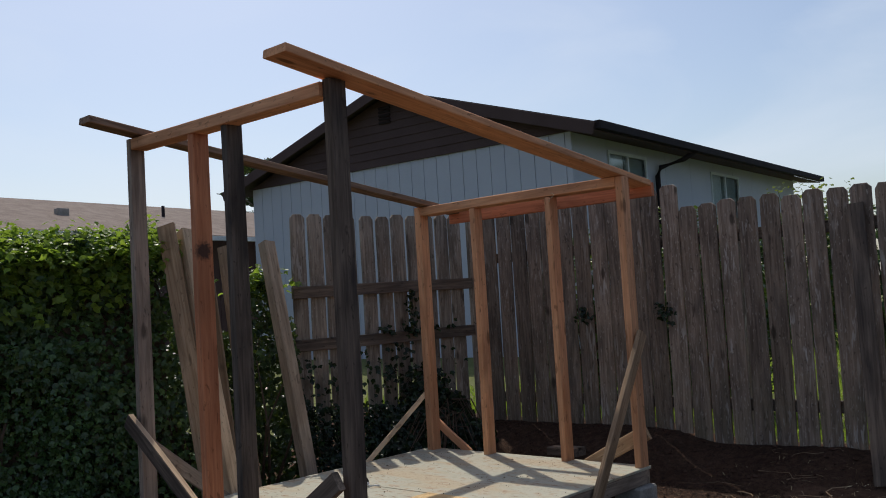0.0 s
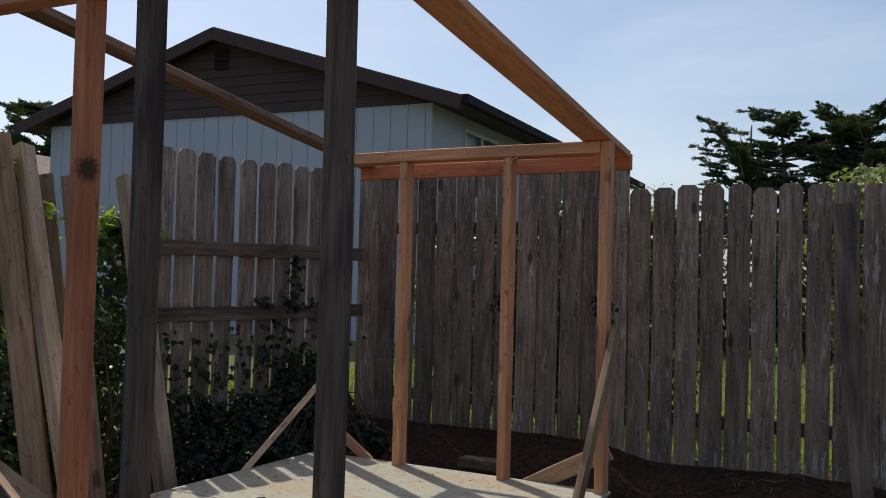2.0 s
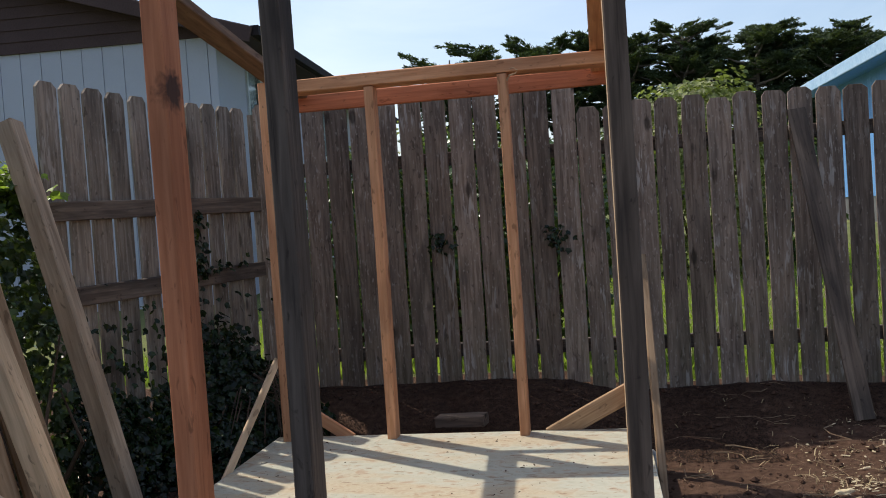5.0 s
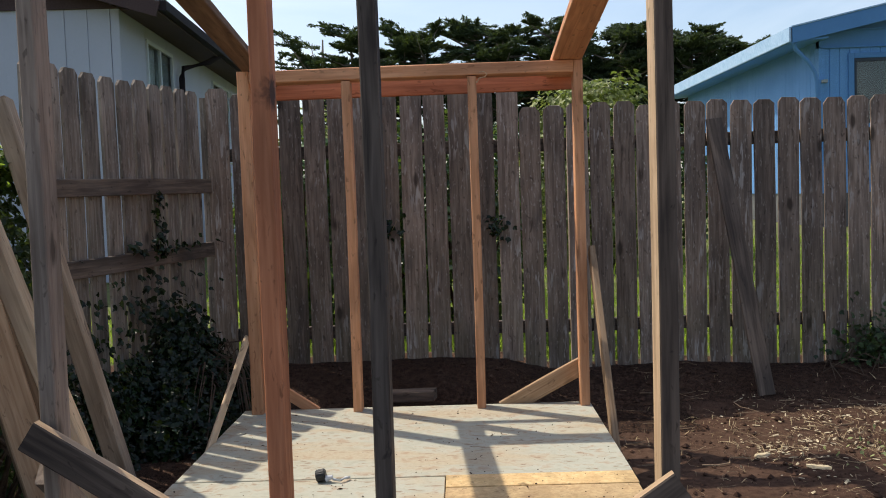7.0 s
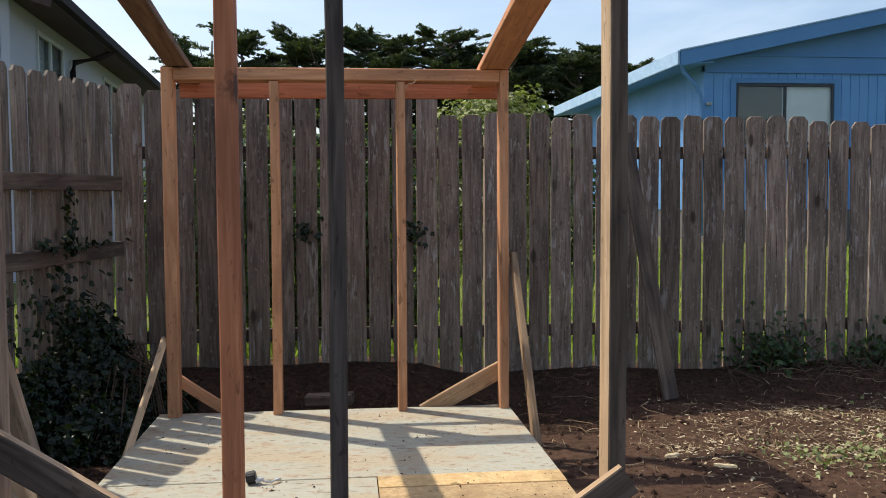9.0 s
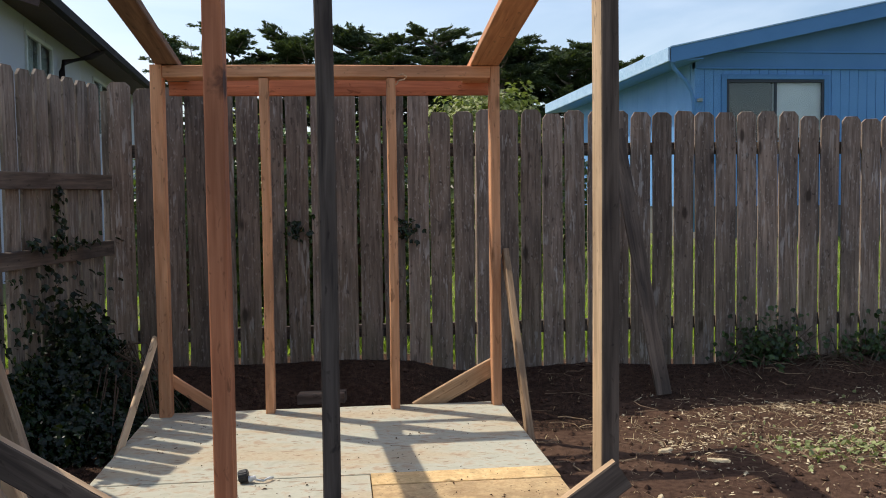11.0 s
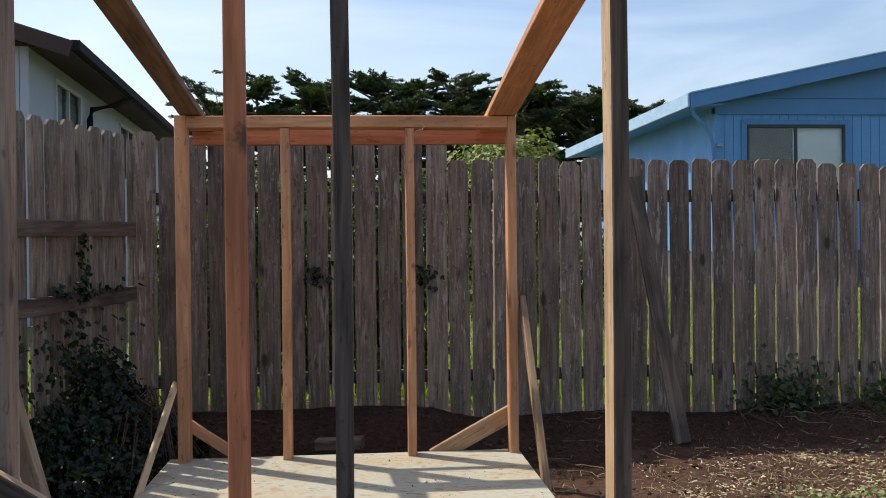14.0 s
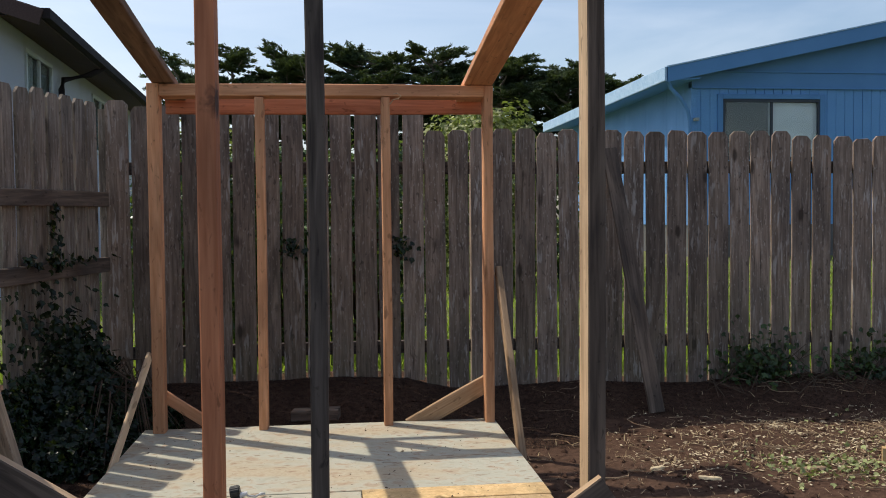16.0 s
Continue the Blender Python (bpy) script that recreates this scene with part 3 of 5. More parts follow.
def build_back_fence():
    rng = random.Random(21)
    f = base("fence", (2.0, 1.25, 0.0), "weathered grey cedar picket fence with dog-eared tops", "fence")
    tall, low, lower = (picket_kinds(M_PICKET, hs, 0.144 if s == 1 else 0.137, s) for hs, s in (((1.872, 1.882, 1.892, 1.862, 1.877), 1), ((1.775, 1.78, 1.77, 1.785, 1.775), 2), ((1.735, 1.73, 1.74, 1.735, 1.73), 3)))
    for i in range(13):
        put_picket(tall, (1.495 - 0.1615 * i, 1.254, 0.223), 0, f, rng)
    for i in range(78):
        put_picket(low if i < 17 else lower, (1.65 + 0.155 * i, 1.254, 0.15), 0, f, rng)
    for z, s in ((1.67, 0.085), (0.445, 0.085)):
        for i in range(6):
            a = -0.5 + 2.4 * i
            timber("rail", (a, 1.292, z), (a + 2.39, 1.292, z), s, 0.04, (0, 0, 1), M_BLACKENED, f)
    for i in range(7):
        timber("fence_post", (-0.45 + 2.4 * i, 1.36, -0.05), (-0.45 + 2.4 * i, 1.36, 1.8), 0.088, 0.088, (1, 0, 0), M_PICKET, f)


def build_left_fence():
    rng = random.Random(9)
    f = base("fence", (-0.8, 0.0, 0.0), "weathered brown cedar fence with rails showing", "fence")
    kinds = picket_kinds(M_PICKET_L, (2.03, 2.04, 2.05, 2.035, 2.045), 0.129, seed=4)
    d = Vector((math.sin(radians(12.7)), math.cos(radians(12.7)), 0))
    o = Vector((-0.80, 0.162, 0))
    u = 0.07
    spots = [u + 0.1535 * i for i in range(7)] + [-0.115 - 0.152 * i for i in range(4)]
    for s in spots:
        p = o + d * s
        put_picket(kinds, (p[0], p[1], 0.05), -12.7 + 90, f, rng)
    side = Vector((d.y, -d.x, 0))
    for z in (1.452, 1.03):
        p, q = o - d * 0.66 + side * 0.035, o + d * 1.12 + side * 0.035
        timber("rail", (p[0], p[1], z), (q[0], q[1], z + 0.015), 0.095, 0.04, (0, 0, 1), M_WEATHER, f, "cracked weathered fence rail")
    p = o + d * 1.17 + side * 0.02
    timber("fence_post", (p[0], p[1], -0.02), (p[0], p[1], 2.06), 0.085, 0.06, (1, 0, 0), M_PICKET_L, f)


build_back_fence()
build_left_fence()

# ---- houses ----
def siding(p, q, z0, z1, out, material, parent, pitch=0.3, holes=()):
    """A wall between p and q: a backing sheet with vertical boards on it, cut round the holes (u0, u1, z0, z1)."""
    p, q = Vector((*p, 0)), Vector((*q, 0))
    L = (q - p).length
    d, o, c = (q - p) / L, Vector((*out, 0)), parent.matrix_basis.translation
    us = sorted({0.0, L, *(h[0] for h in holes), *(h[1] for h in holes)})
    zs = sorted({z0, z1, *(h[2] for h in holes), *(h[3] for h in holes)})
    vs, fs = [], []
    n = len(zs)
    for w in (-0.014, -0.12):
        for u in us:
            for z in zs:
                vs.append(tuple(p + d * u + o * w + Vector((0, 0, z)) - c))
    k = len(us) * n
    for i in range(len(us) - 1):
        for j in range(n - 1):
            um, zm = (us[i] + us[i + 1]) / 2, (zs[j] + zs[j + 1]) / 2
            if any(h[0] < um < h[1] and h[2] < zm < h[3] for h in holes):
                continue
            a = i * n + j
            fs.append((a, a + n, a + n + 1, a + 1))
            fs.append((k + a, k + a + 1, k + a + n + 1, k + a + n))
    wall = obj("wall", vs, fs, material, parent)
    u = 0.0
    while u < L - 0.02:
        a, b2 = u + 0.006, min(u + pitch, L) - 0.006
        spans = [(a, b2, z0, z1)]
        for h in holes:
            nxt = []
            for (x0, x1, y0, y1) in spans:
                if x1 <= h[0] or x0 >= h[1] or y1 <= h[2] or y0 >= h[3]:
                    nxt.append((x0, x1, y0, y1))
                    continue
                if x0 < h[0] - 0.01:
                    nxt.append((x0, h[0], y0, y1))
                if x1 > h[1] + 0.01:
                    nxt.append((h[1], x1, y0, y1))
                m0, m1 = max(x0, h[0]), min(x1, h[1])
                nxt.append((m0, m1, y0, h[2]))
                nxt.append((m0, m1, h[3], y1))
            spans = nxt
        for x0, x1, y0, y1 in spans:
            bv = []
            for w in (0.0, -0.0138):
                for uu, zz in ((x0, y0), (x1, y0), (x1, y1), (x0, y1)):
                    bv.append(tuple(p + d * uu + o * w + Vector((0, 0, zz)) - c))
            obj("siding_board", bv, [(0, 1, 2, 3), (7, 6, 5, 4), (0, 4, 5, 1), (1, 5, 6, 2), (2, 6, 7, 3), (3, 7, 4, 0)], material, wall)
        u += pitch
    return wall


def window_in(p, d, out, u0, u1, z0, z1, parent, frame_mat, left_mat, right_mat):
    """A sliding window of two panes with curtains or dim rooms behind them."""
    c = parent.matrix_basis.translation
    o3, d3, p3 = Vector((*out, 0)), Vector((*d, 0)), Vector((*p, 0))

    def bar(name, a, b2, lo, hi, depth0, depth1, mat, par):
        bm = block_bm((a, -depth1, lo), (b2, -depth0, hi), 0.004)
        m = Matrix((d3, -o3, Vector((0, 0, 1)))).transposed().to_4x4()
        m = m if m.to_3x3().determinant() > 0 else m
        m.translation = p3 - c
        for v in bm.verts:
            v.co = m @ v.co
        bmesh.ops.recalc_face_normals(bm, faces=bm.faces[:])
        if par is parent:
            return part(name, bm, mat, parent)
        ob = part(name, bm, mat, par)
        return ob
    fr = bar("window", u0 - 0.05, u1 + 0.05, z1, z1 + 0.06, -0.02, 0.03, frame_mat, parent)
    mid = (u0 + u1) / 2
    bar("window_sill", u0 - 0.05, u1 + 0.05, z0 - 0.06, z0, -0.02, 0.04, frame_mat, fr)
    bar("jamb", u0 - 0.05, u0, z0, z1, -0.02, 0.03, frame_mat, fr)
    bar("jamb", u1, u1 + 0.05, z0, z1, -0.02, 0.03, frame_mat, fr)
    bar("mullion", mid - 0.03, mid + 0.03, z0, z1, -0.01, 0.025, frame_mat, fr)
    for a, b2, mat in ((u0, mid - 0.03, left_mat), (mid + 0.03, u1, right_mat)):
        g = bar("pane", a, b2, z0, z1, -0.004, 0.004, M_GLASS, fr)
        g.visible_shadow = False
        bar("curtain", a - 0.06, b2 + 0.06, z0 - 0.03, z1 + 0.03, -0.10 if a == u0 else -0.08, -0.085 if a == u0 else -0.065, mat, fr)


def slab_between(name, a, b2, c2, d2, thick, material, parent):
    """A flat slab with corners a, b2, c2, d2 (its top) and the given thickness downwards."""
    off = parent.matrix_basis.translation
    top = [Vector(v) - off for v in (a, b2, c2, d2)]
    vs = [tuple(v) for v in top] + [tuple(v - Vector((0, 0, thick))) for v in top]
    fs = [(0, 1, 2, 3), (7, 6, 5, 4), (0, 4, 5, 1), (1, 5, 6, 2), (2, 6, 7, 3), (3, 7, 4, 0)]
    return obj(name, vs, fs, material, parent)


def tube(name, pts, r, material, parent, sides=8):
    vs, fs = [], []
    off = parent.matrix_basis.translation
    tube_into(vs, fs, [Vector(p) - off for p in pts], [r] * len(pts), sides)
    return obj(name, vs, fs, material, parent, smooth=True)


def build_white_house():
    h = base("house", (-7.2, 7.05, 0.0), "pale grey-white house with brown gable and dark roof", "house")
    dx, back = Vector((0.998, 0.0645, 0)), Vector((-0.0645, 0.998, 0))
    pl, pr = Vector((-11.2, 6.79, 0)), Vector((-3.3, 7.3, 0))
    zt, zp, depth = 4.0, 5.3, 11.6
    L = (pr - pl).length
    siding(pl[:2], pr[:2], 0.0, zt, (-back)[:2], M_WHITE, h, 0.3)
    holes = [(1.27, 2.68, 2.7, 3.72), (5.9, 7.45, 2.7, 3.7)]
    far = pr + back * depth
    siding(pr[:2], far[:2], 0.0, zt + 0.05, dx[:2], M_WHITE, h, 1.2, holes)
    fl = pl + back * depth
    siding(fl[:2], pl[:2], 0.0, zt, (-dx)[:2], M_WHITE, h, 1.2)
    siding(far[:2], fl[:2], 0.0, zt, back[:2], M_WHITE, h, 1.2)
    for u0, u1, z0, z1 in holes:
        window_in(pr[:2], back[:2], dx[:2], u0, u1, z0, z1, h, M_PALEFRAME, M_CURTAIN, M_DIMCURTAIN)
    # brown gable of lapped boards
    off = h.matrix_basis.translation
    rows = 8
    mid = (pl + pr) / 2
    for i in range(rows):
        z0, z1 = zt - 0.03 + (zp - zt) * i / rows, zt - 0.03 + (zp - zt) * (i + 1) / rows
        half0, half1 = L / 2 * (1 - i / rows) + 0.05, L / 2 * (1 - (i + 1) / rows) + 0.05
        f0, f1 = -back * 0.04, -back * 0.022
        v = [mid - dx * half0 + f0, mid + dx * half0 + f0, mid + dx * half1 + f1, mid - dx * half1 + f1]
        zz = [z0, z0, z1, z1]
        vs = [tuple(q + Vector((0, 0, z)) - off) for q, z in zip(v, zz)] + [tuple(q + back * 0.1 + Vector((0, 0, z)) - off) for q, z in zip(v, zz)]
        obj("gable_board", vs, [(0, 1, 2, 3), (7, 6, 5, 4), (0, 4, 5, 1), (1, 5, 6, 2), (2, 6, 7, 3), (3, 7, 4, 0)], M_GABLE, h)
    vc = mid - back * 0.06 + Vector((0, 0, 4.78))
    for i in range(5):
        p0 = vc - dx * 0.14 + Vector((0, 0, 0.07 * i))
        timber("vent_slat", p0, p0 + dx * 0.28, 0.05, 0.02, (0, -0.5, 0.8), M_GUTTER, h)
    # roof
    fw = -back * 0.3
    e_l, e_r, pk = pl - dx * 0.6 + fw, pr + dx * 0.6 + fw, mid + fw
    ze, zk = 4.0, 5.42
    run = back * (depth + 0.6)

    def lift(v, z):
        return (v[0], v[1], z)
    slab_between("roof", lift(e_l, ze), lift(pk, zk), lift(pk + run, zk), lift(e_l + run, ze), 0.08, M_DARKROOF, h)
    slab_between("roof", lift(pk, zk + 0.002), lift(e_r, ze), lift(e_r + run, ze), lift(pk + run, zk + 0.002), 0.08, M_DARKROOF, h)
    for e in (e_l, e_r):
        timber("fascia", lift(e + fw * 0.07, ze - 0.12), lift(pk + fw * 0.07, zk - 0.12), 0.2, 0.04, (0, 0, 1), M_GABLE, h, "", (0, 0), 0.0)
    g0, g1 = e_r + dx * 0.05, e_r + run + dx * 0.05
    timber("gutter", lift(g0, ze - 0.06), lift(g1, ze - 0.06), 0.13, 0.11, (0, 0, 1), M_GUTTER, h, "", (0, 0), 0.0)
    for u in (0.0,):
        slab_between("soffit", lift(pr + dx * 0.02, zt - 0.03), lift(e_r, zt - 0.13), lift(e_r + run, zt - 0.13), lift(pr + run, zt - 0.03), 0.02, M_GABLE, h)
    s = pr + back * 3.05 + dx * 0.08
    tube("downspout", [lift(g0 + back * 3.9, ze - 0.1), lift(g0 + back * 3.75 - dx * 0.2, ze - 0.25), lift(s + back * 0.15, ze - 0.38), lift(s, ze - 0.55), lift(s, 0.3)], 0.05, M_GUTTER, h)


def build_blue_house():
    h = base("house", (14.0, 13.4, 0.35), "bright blue house with low gable roof and white-curtained window", "house")
    zb, y0, y1 = 1.12, 13.35, 23.6
    x0, x1 = 8.35, 19.6
    k = 13.35 + 4.85
    zt = 4.22
    win = (9.08, 11.12, 2.55, 3.70)
    siding((x0, y0), (x1, y0), zb, zt, (0, -1), M_BLUE, h, 0.2, [(win[0] - x0, win[1] - x0, win[2], win[3])])
    siding((x0, y1), (x0, y0), zb, zt, (-1, 0), M_BLUE, h, 0.2)
    siding((x1, y0), (x1, y1), zb, zt, (1, 0), M_BLUE, h, 0.4)
    siding((x1, y1), (x0, y1), zb, zt, (0, 1), M_BLUE, h, 0.4)
    window_in((x0, y0), (1, 0), (0, -1), win[0] - x0, win[1] - x0, win[2], win[3], h, M_FRAME, M_INSIDE, M_CURTAIN)
    block("foundation", (x0 + 0.03, y0 + 0.03, 0.2), (x1 - 0.03, y1 - 0.03, 1.12), M_SKIRT, h, "dark grey skirting", 0.0)
    xe, xr = 7.67, 14.0
    ze, zk = 4.36, 4.36 + (14.0 - 7.67) * 0.209
    xo = 20.3
    slab_between("roof", (xe, 13.0, ze), (xr, 13.0, zk), (xr, 24.0, zk), (xe, 24.0, ze), 0.06, M_SHINGLE, h)
    slab_between("roof", (xr, 13.0, zk), (xo, 13.0, ze), (xo, 24.0, ze), (xr, 24.0, zk), 0.06, M_SHINGLE, h)
    for p, q in (((xe + 0.02, 12.985, ze - 0.16), (xr, 12.985, zk - 0.16)), ((xr, 12.985, zk - 0.16), (xo, 12.985, ze - 0.16))):
        timber("fascia", p, q, 0.3, 0.04, (0, 0, 1), M_BLUETRIM, h, "blue painted rake board", (0.2, 0.2), 0.0)
    timber("fascia", (xe - 0.02, 12.97, ze - 0.14), (xe - 0.02, 24.0, ze - 0.14), 0.28, 0.04, (0, 0, 1), M_EAVE, h, "sunlit pale blue eave board", (0, 0), 0.0)
    slab_between("soffit", (xe, 13.0, ze - 0.26), (x0 + 0.05, 13.0, ze - 0.2), (x0 + 0.05, 24.0, ze - 0.2), (xe, 24.0, ze - 0.26), 0.03, M_BLUETRIM, h)
    # gable panels above the belt line, a step proud of the siding
    off = h.matrix_basis.translation
    xm = [8.35, 10.0, 12.0, 14.0, 16.5, 19.6]
    for a, b2 in zip(xm, xm[1:]):
        ra, rb = (ze + (min(a, 28 - a) - 7.67) * 0.209 - 0.07 for a in (a, b2))
        v = [(a, 13.33, 3.98), (b2, 13.33, 3.98), (b2, 13.33, rb), (a, 13.33, ra)]
        vs = [tuple(Vector(q) - off) for q in v] + [tuple(Vector((q[0], 13.5, q[2])) - off) for q in v]
        obj("gable_panel", vs, [(0, 1, 2, 3), (7, 6, 5, 4), (0, 4, 5, 1), (1, 5, 6, 2), (2, 6, 7, 3), (3, 7, 4, 0)], M_BLUETRIM, h)
    for z in (3.99, 4.33):
        timber("belt_board", (8.36, 13.315, z), (19.5, 13.315, z), 0.03, 0.03, (0, 0, 1), M_BLUETRIM, h, wave=0.0)
    tube("downspout", [(7.74, 13.08, 4.12), (7.8, 13.1, 3.95), (8.05, 13.15, 3.72), (8.2, 13.18, 3.5), (8.25, 13.2, 3.3), (8.25, 13.2, 0.6)], 0.042, M_BLUETRIM, h)
    block("corner_board", (x0 - 0.015, y0 - 0.02, zb), (x0 + 0.1, y0 + 0.1, 3.99), M_BLUE, h)
    timber("drip_edge", (xe, 12.97, ze + 0.005), (xr, 12.97, zk + 0.005), 0.03, 0.05, (0, 0, 1), M_EAVE, h, "", (0, 0), 0.0)
    block("vent", (13.1, 13.29, 4.55), (13.9, 13.33, 4.95), M_FRAME, h, "dark gable vent")
    block("utility_box", (8.38, 13.22, 3.3), (8.47, 13.34, 3.36), M_DIMCURTAIN, h)
    for lo, hi in (((win[0] - 0.17, 13.31, win[2] - 0.2), (win[0] - 0.055, 13.348, win[3] + 0.17)), ((win[1] + 0.055, 13.31, win[2] - 0.2), (win[1] + 0.17, 13.348, win[3] + 0.17)), ((win[0] - 0.055, 13.31, win[3] + 0.065), (win[1] + 0.055, 13.348, win[3] + 0.17))):
        block("window_trim", lo, hi, M_BLUETRIM, h, "darker blue window trim")


def build_roof_house():
    h = base("house", (-17.0, 4.0, 0.0), "low house with brown shingle roof and pale gutter", "house")
    slab_between("roof", (-12.9, -8.0, 3.34), (-14.9, 14.0, 3.30), (-19.3, 13.6, 4.58), (-17.3, -8.4, 4.62), 0.08, M_SHINGLE, h)
    slab_between("roof", (-19.3, 13.6, 4.582), (-17.3, -8.4, 4.622), (-21.7, -8.8, 3.34), (-23.7, 13.2, 3.3), 0.08, M_SHINGLE, h)
    timber("gutter", (-12.85, -8.0, 3.26), (-14.85, 14.0, 3.22), 0.11, 0.1, (0, 0, 1), M_PALEFRAME, h)
    siding((-13.6, -7.8), (-15.6, 13.6), 0.0, 3.4, (1, 0.09), M_GABLE, h, 0.4)
    block("roof_vent", (-16.35, 4.8, 3.85), (-16.15, 5.08, 4.08), M_BLOCK, h)
    tube("vent_pipe", [(-17.0, 8.1, 4.0), (-17.0, 8.1, 4.36)], 0.045, M_GUTTER, h)


build_white_house()
build_blue_house()
build_roof_house()

# ---- trees and shrubs ----
def build_cypress(x, y, height, spread, seed, lean=0.0, sparse=1.0):
    """A trunk, limbs that rise outwards, and flat sprays of small foliage along their outer parts."""
    rng = random.Random(seed)
    nr = np.random.default_rng(seed)
    z0 = 0.35
    t = base("cypress_tree", (x, y, z0), "dark green wind-shaped cypress tree", "tree", "cypress row")
    vs, fs = [], []
    tube_into(vs, fs, [(0, 0, -0.5), (0.3 * lean, 0, height * 0.3), (lean, 0.2, height * 0.6), (lean * 1.6, 0, height * 0.95)], [0.55, 0.42, 0.28, 0.08], 8)
    roots, dirs = [], []
    limbs = int(40 * sparse)
    for i in range(limbs):
        thin = sparse < 0.6      # an open crown whose limbs fan upwards
        u = (0.3 + 0.5 * (i + rng.random()) / limbs) if thin else 0.2 + 0.8 * (i + rng.random()) / limbs
        ang = rng.uniform(0, 2 * math.pi)
        reach = spread * (0.62 + 0.42 * math.sin(math.pi * min(1.0, u * 1.02) ** 1.6)) * rng.uniform(0.45, 1.0)
        s = Vector((lean * u * 1.3, 0, height * u * 0.93))
        e = s + Vector((math.cos(ang) * reach, math.sin(ang) * reach, min(height * rng.uniform(0.97, 1.06) - s.z, reach * (rng.uniform(0.55, 1.25) if thin else rng.uniform(0.05, 0.42)))))
        mid = (s + e) / 2 + Vector((0, 0, -0.25))
        tube_into(vs, fs, [s, mid, e], [0.17, 0.1, 0.03], 5)
        out = (e - s).normalized()
        for k in range(10):
            w = rng.uniform(0.3, 1.05)
            c = s.lerp(e, w) + Vector((rng.gauss(0, 0.55), rng.gauss(0, 0.55), rng.uniform(-0.25, 0.5)))
            n = 150
            along = nr.uniform(-1, 1, (n, 1))
            flat = Vector((out.x + rng.gauss(0, 0.45), out.y + rng.gauss(0, 0.45), 0)).normalized() * rng.uniform(0.7, 1.5)
            across = np.array((-flat.y, flat.x, 0))
            p = np.array(c) + along * np.array(flat) + across * nr.normal(size=(n, 1)) * 0.22 * (1.15 - np.abs(along)) + nr.normal(size=(n, 3)) * (0.05, 0.05, 0.07)
            p[:, 2] += 0.22 * (along[:, 0] + 1) * rng.uniform(0.4, 1.4)
            d = np.array(flat) * 0.8 + nr.normal(size=(n, 3)) * (0.55, 0.55, 0.2)
            d[:, 2] = np.abs(d[:, 2]) * 0.6 + 0.22
            roots.append(p)
            dirs.append(d)
    obj("trunk", vs, fs, M_BARK, t, smooth=True)
    p, d = np.concatenate(roots), np.concatenate(dirs)
    blades("crown", p, d, nr.uniform(0.2, 0.5, len(p)), nr.uniform(0.06, 0.13, len(p)), M_CYPRESS, t)


ROW = [(-14.4, 97, 19.6, 5.6, 0.5), (-9.2, 96, 20.3, 4.6, 0.75), (-5.2, 98, 19.2, 5.4, 1.0), (-1.2, 96, 19.6, 5.6, 1.1), (3, 97, 19.9, 5.6, 1.1), (7, 95, 19.5, 5.8, 1.2), (11, 96, 19.6, 5.8, 1.2), (15, 98, 19.0, 5.6, 1.1),
       (18.6, 95, 18.8, 5.6, 1.1), (22.4, 96, 19.2, 5.6, 1.1), (26.2, 95, 18.6, 5.6, 1.0), (29.6, 97, 18.2, 5.0, 0.9), (33, 97, 17.2, 4.4, 0.8)]
for i, (x, y, h_, s_, q_) in enumerate(ROW):
    build_cypress(x, y, h_, s_, 100 + i, -0.8 if i % 2 else 0.5, q_)
build_cypress(-78.6, 58.6, 18.8, 5.4, 140, 0.5, 1.2)


def build_shrub(name, place, radii, count, size, seed, material, label, category, sprigs=0, stems=14):
    rng, nr = random.Random(seed), np.random.default_rng(seed)
    s = base(name, place, label, category)
    rx, ry, rz = radii
    vs, fs, tips = [], [], []
    for i in range(stems):
        a, k = rng.uniform(0, 6.28), rng.uniform(0.3, 0.9)
        e = Vector((math.cos(a) * rx * k, math.sin(a) * ry * k, rz * rng.uniform(1.0, 1.85)))
        tube_into(vs, fs, [(e.x * 0.08, e.y * 0.08, -0.05), (e.x * 0.45, e.y * 0.45, e.z * 0.6), tuple(e)], [0.02, 0.013, 0.004], 5)
        tips.append(e)
    for i in range(sprigs):
        a = rng.uniform(0, 6.28)
        e = Vector((math.cos(a) * rx * rng.uniform(0.2, 1.1), math.sin(a) * ry * 0.8, rz * rng.uniform(2.0, 2.35)))
        b_ = Vector((e.x * 0.7, e.y * 0.7, rz * 1.5))
        tube_into(vs, fs, [b_, (b_ + e) / 2, e], [0.008, 0.006, 0.003], 4)
        tips.append(e)
    tagged(obj("stem_tangle", vs, fs, M_STEM, s), kind="stuff")
    d = nr.normal(size=(count, 3))
    d /= np.linalg.norm(d, axis=1, keepdims=True)
    lump = np.array([1 + 0.28 * noise.noise((float(v[0]) * 2.2 + seed, float(v[1]) * 2.2, float(v[2]) * 2.2)) for v in d])
    r = nr.uniform(0.62, 1.0, count) ** 0.5 * lump
    p = d * r[:, None] * (rx, ry, rz) + (0, 0, rz)
    k = min(count // 6, 60 * max(1, sprigs))
    for i in range(k):
        p[i] = np.array(rng.choice(tips)) + nr.normal(size=3) * 0.09
    p = p[p[:, 2] > 0.0]
    nrm = (p - (0, 0, rz)) / (rx, ry, rz) + nr.normal(size=p.shape) * 0.7 + (0, 0, 0.5)
    leaves("foliage", p, nrm, nr.uniform(0.6, 1.25, len(p)) * size, material, s, kind="stuff")


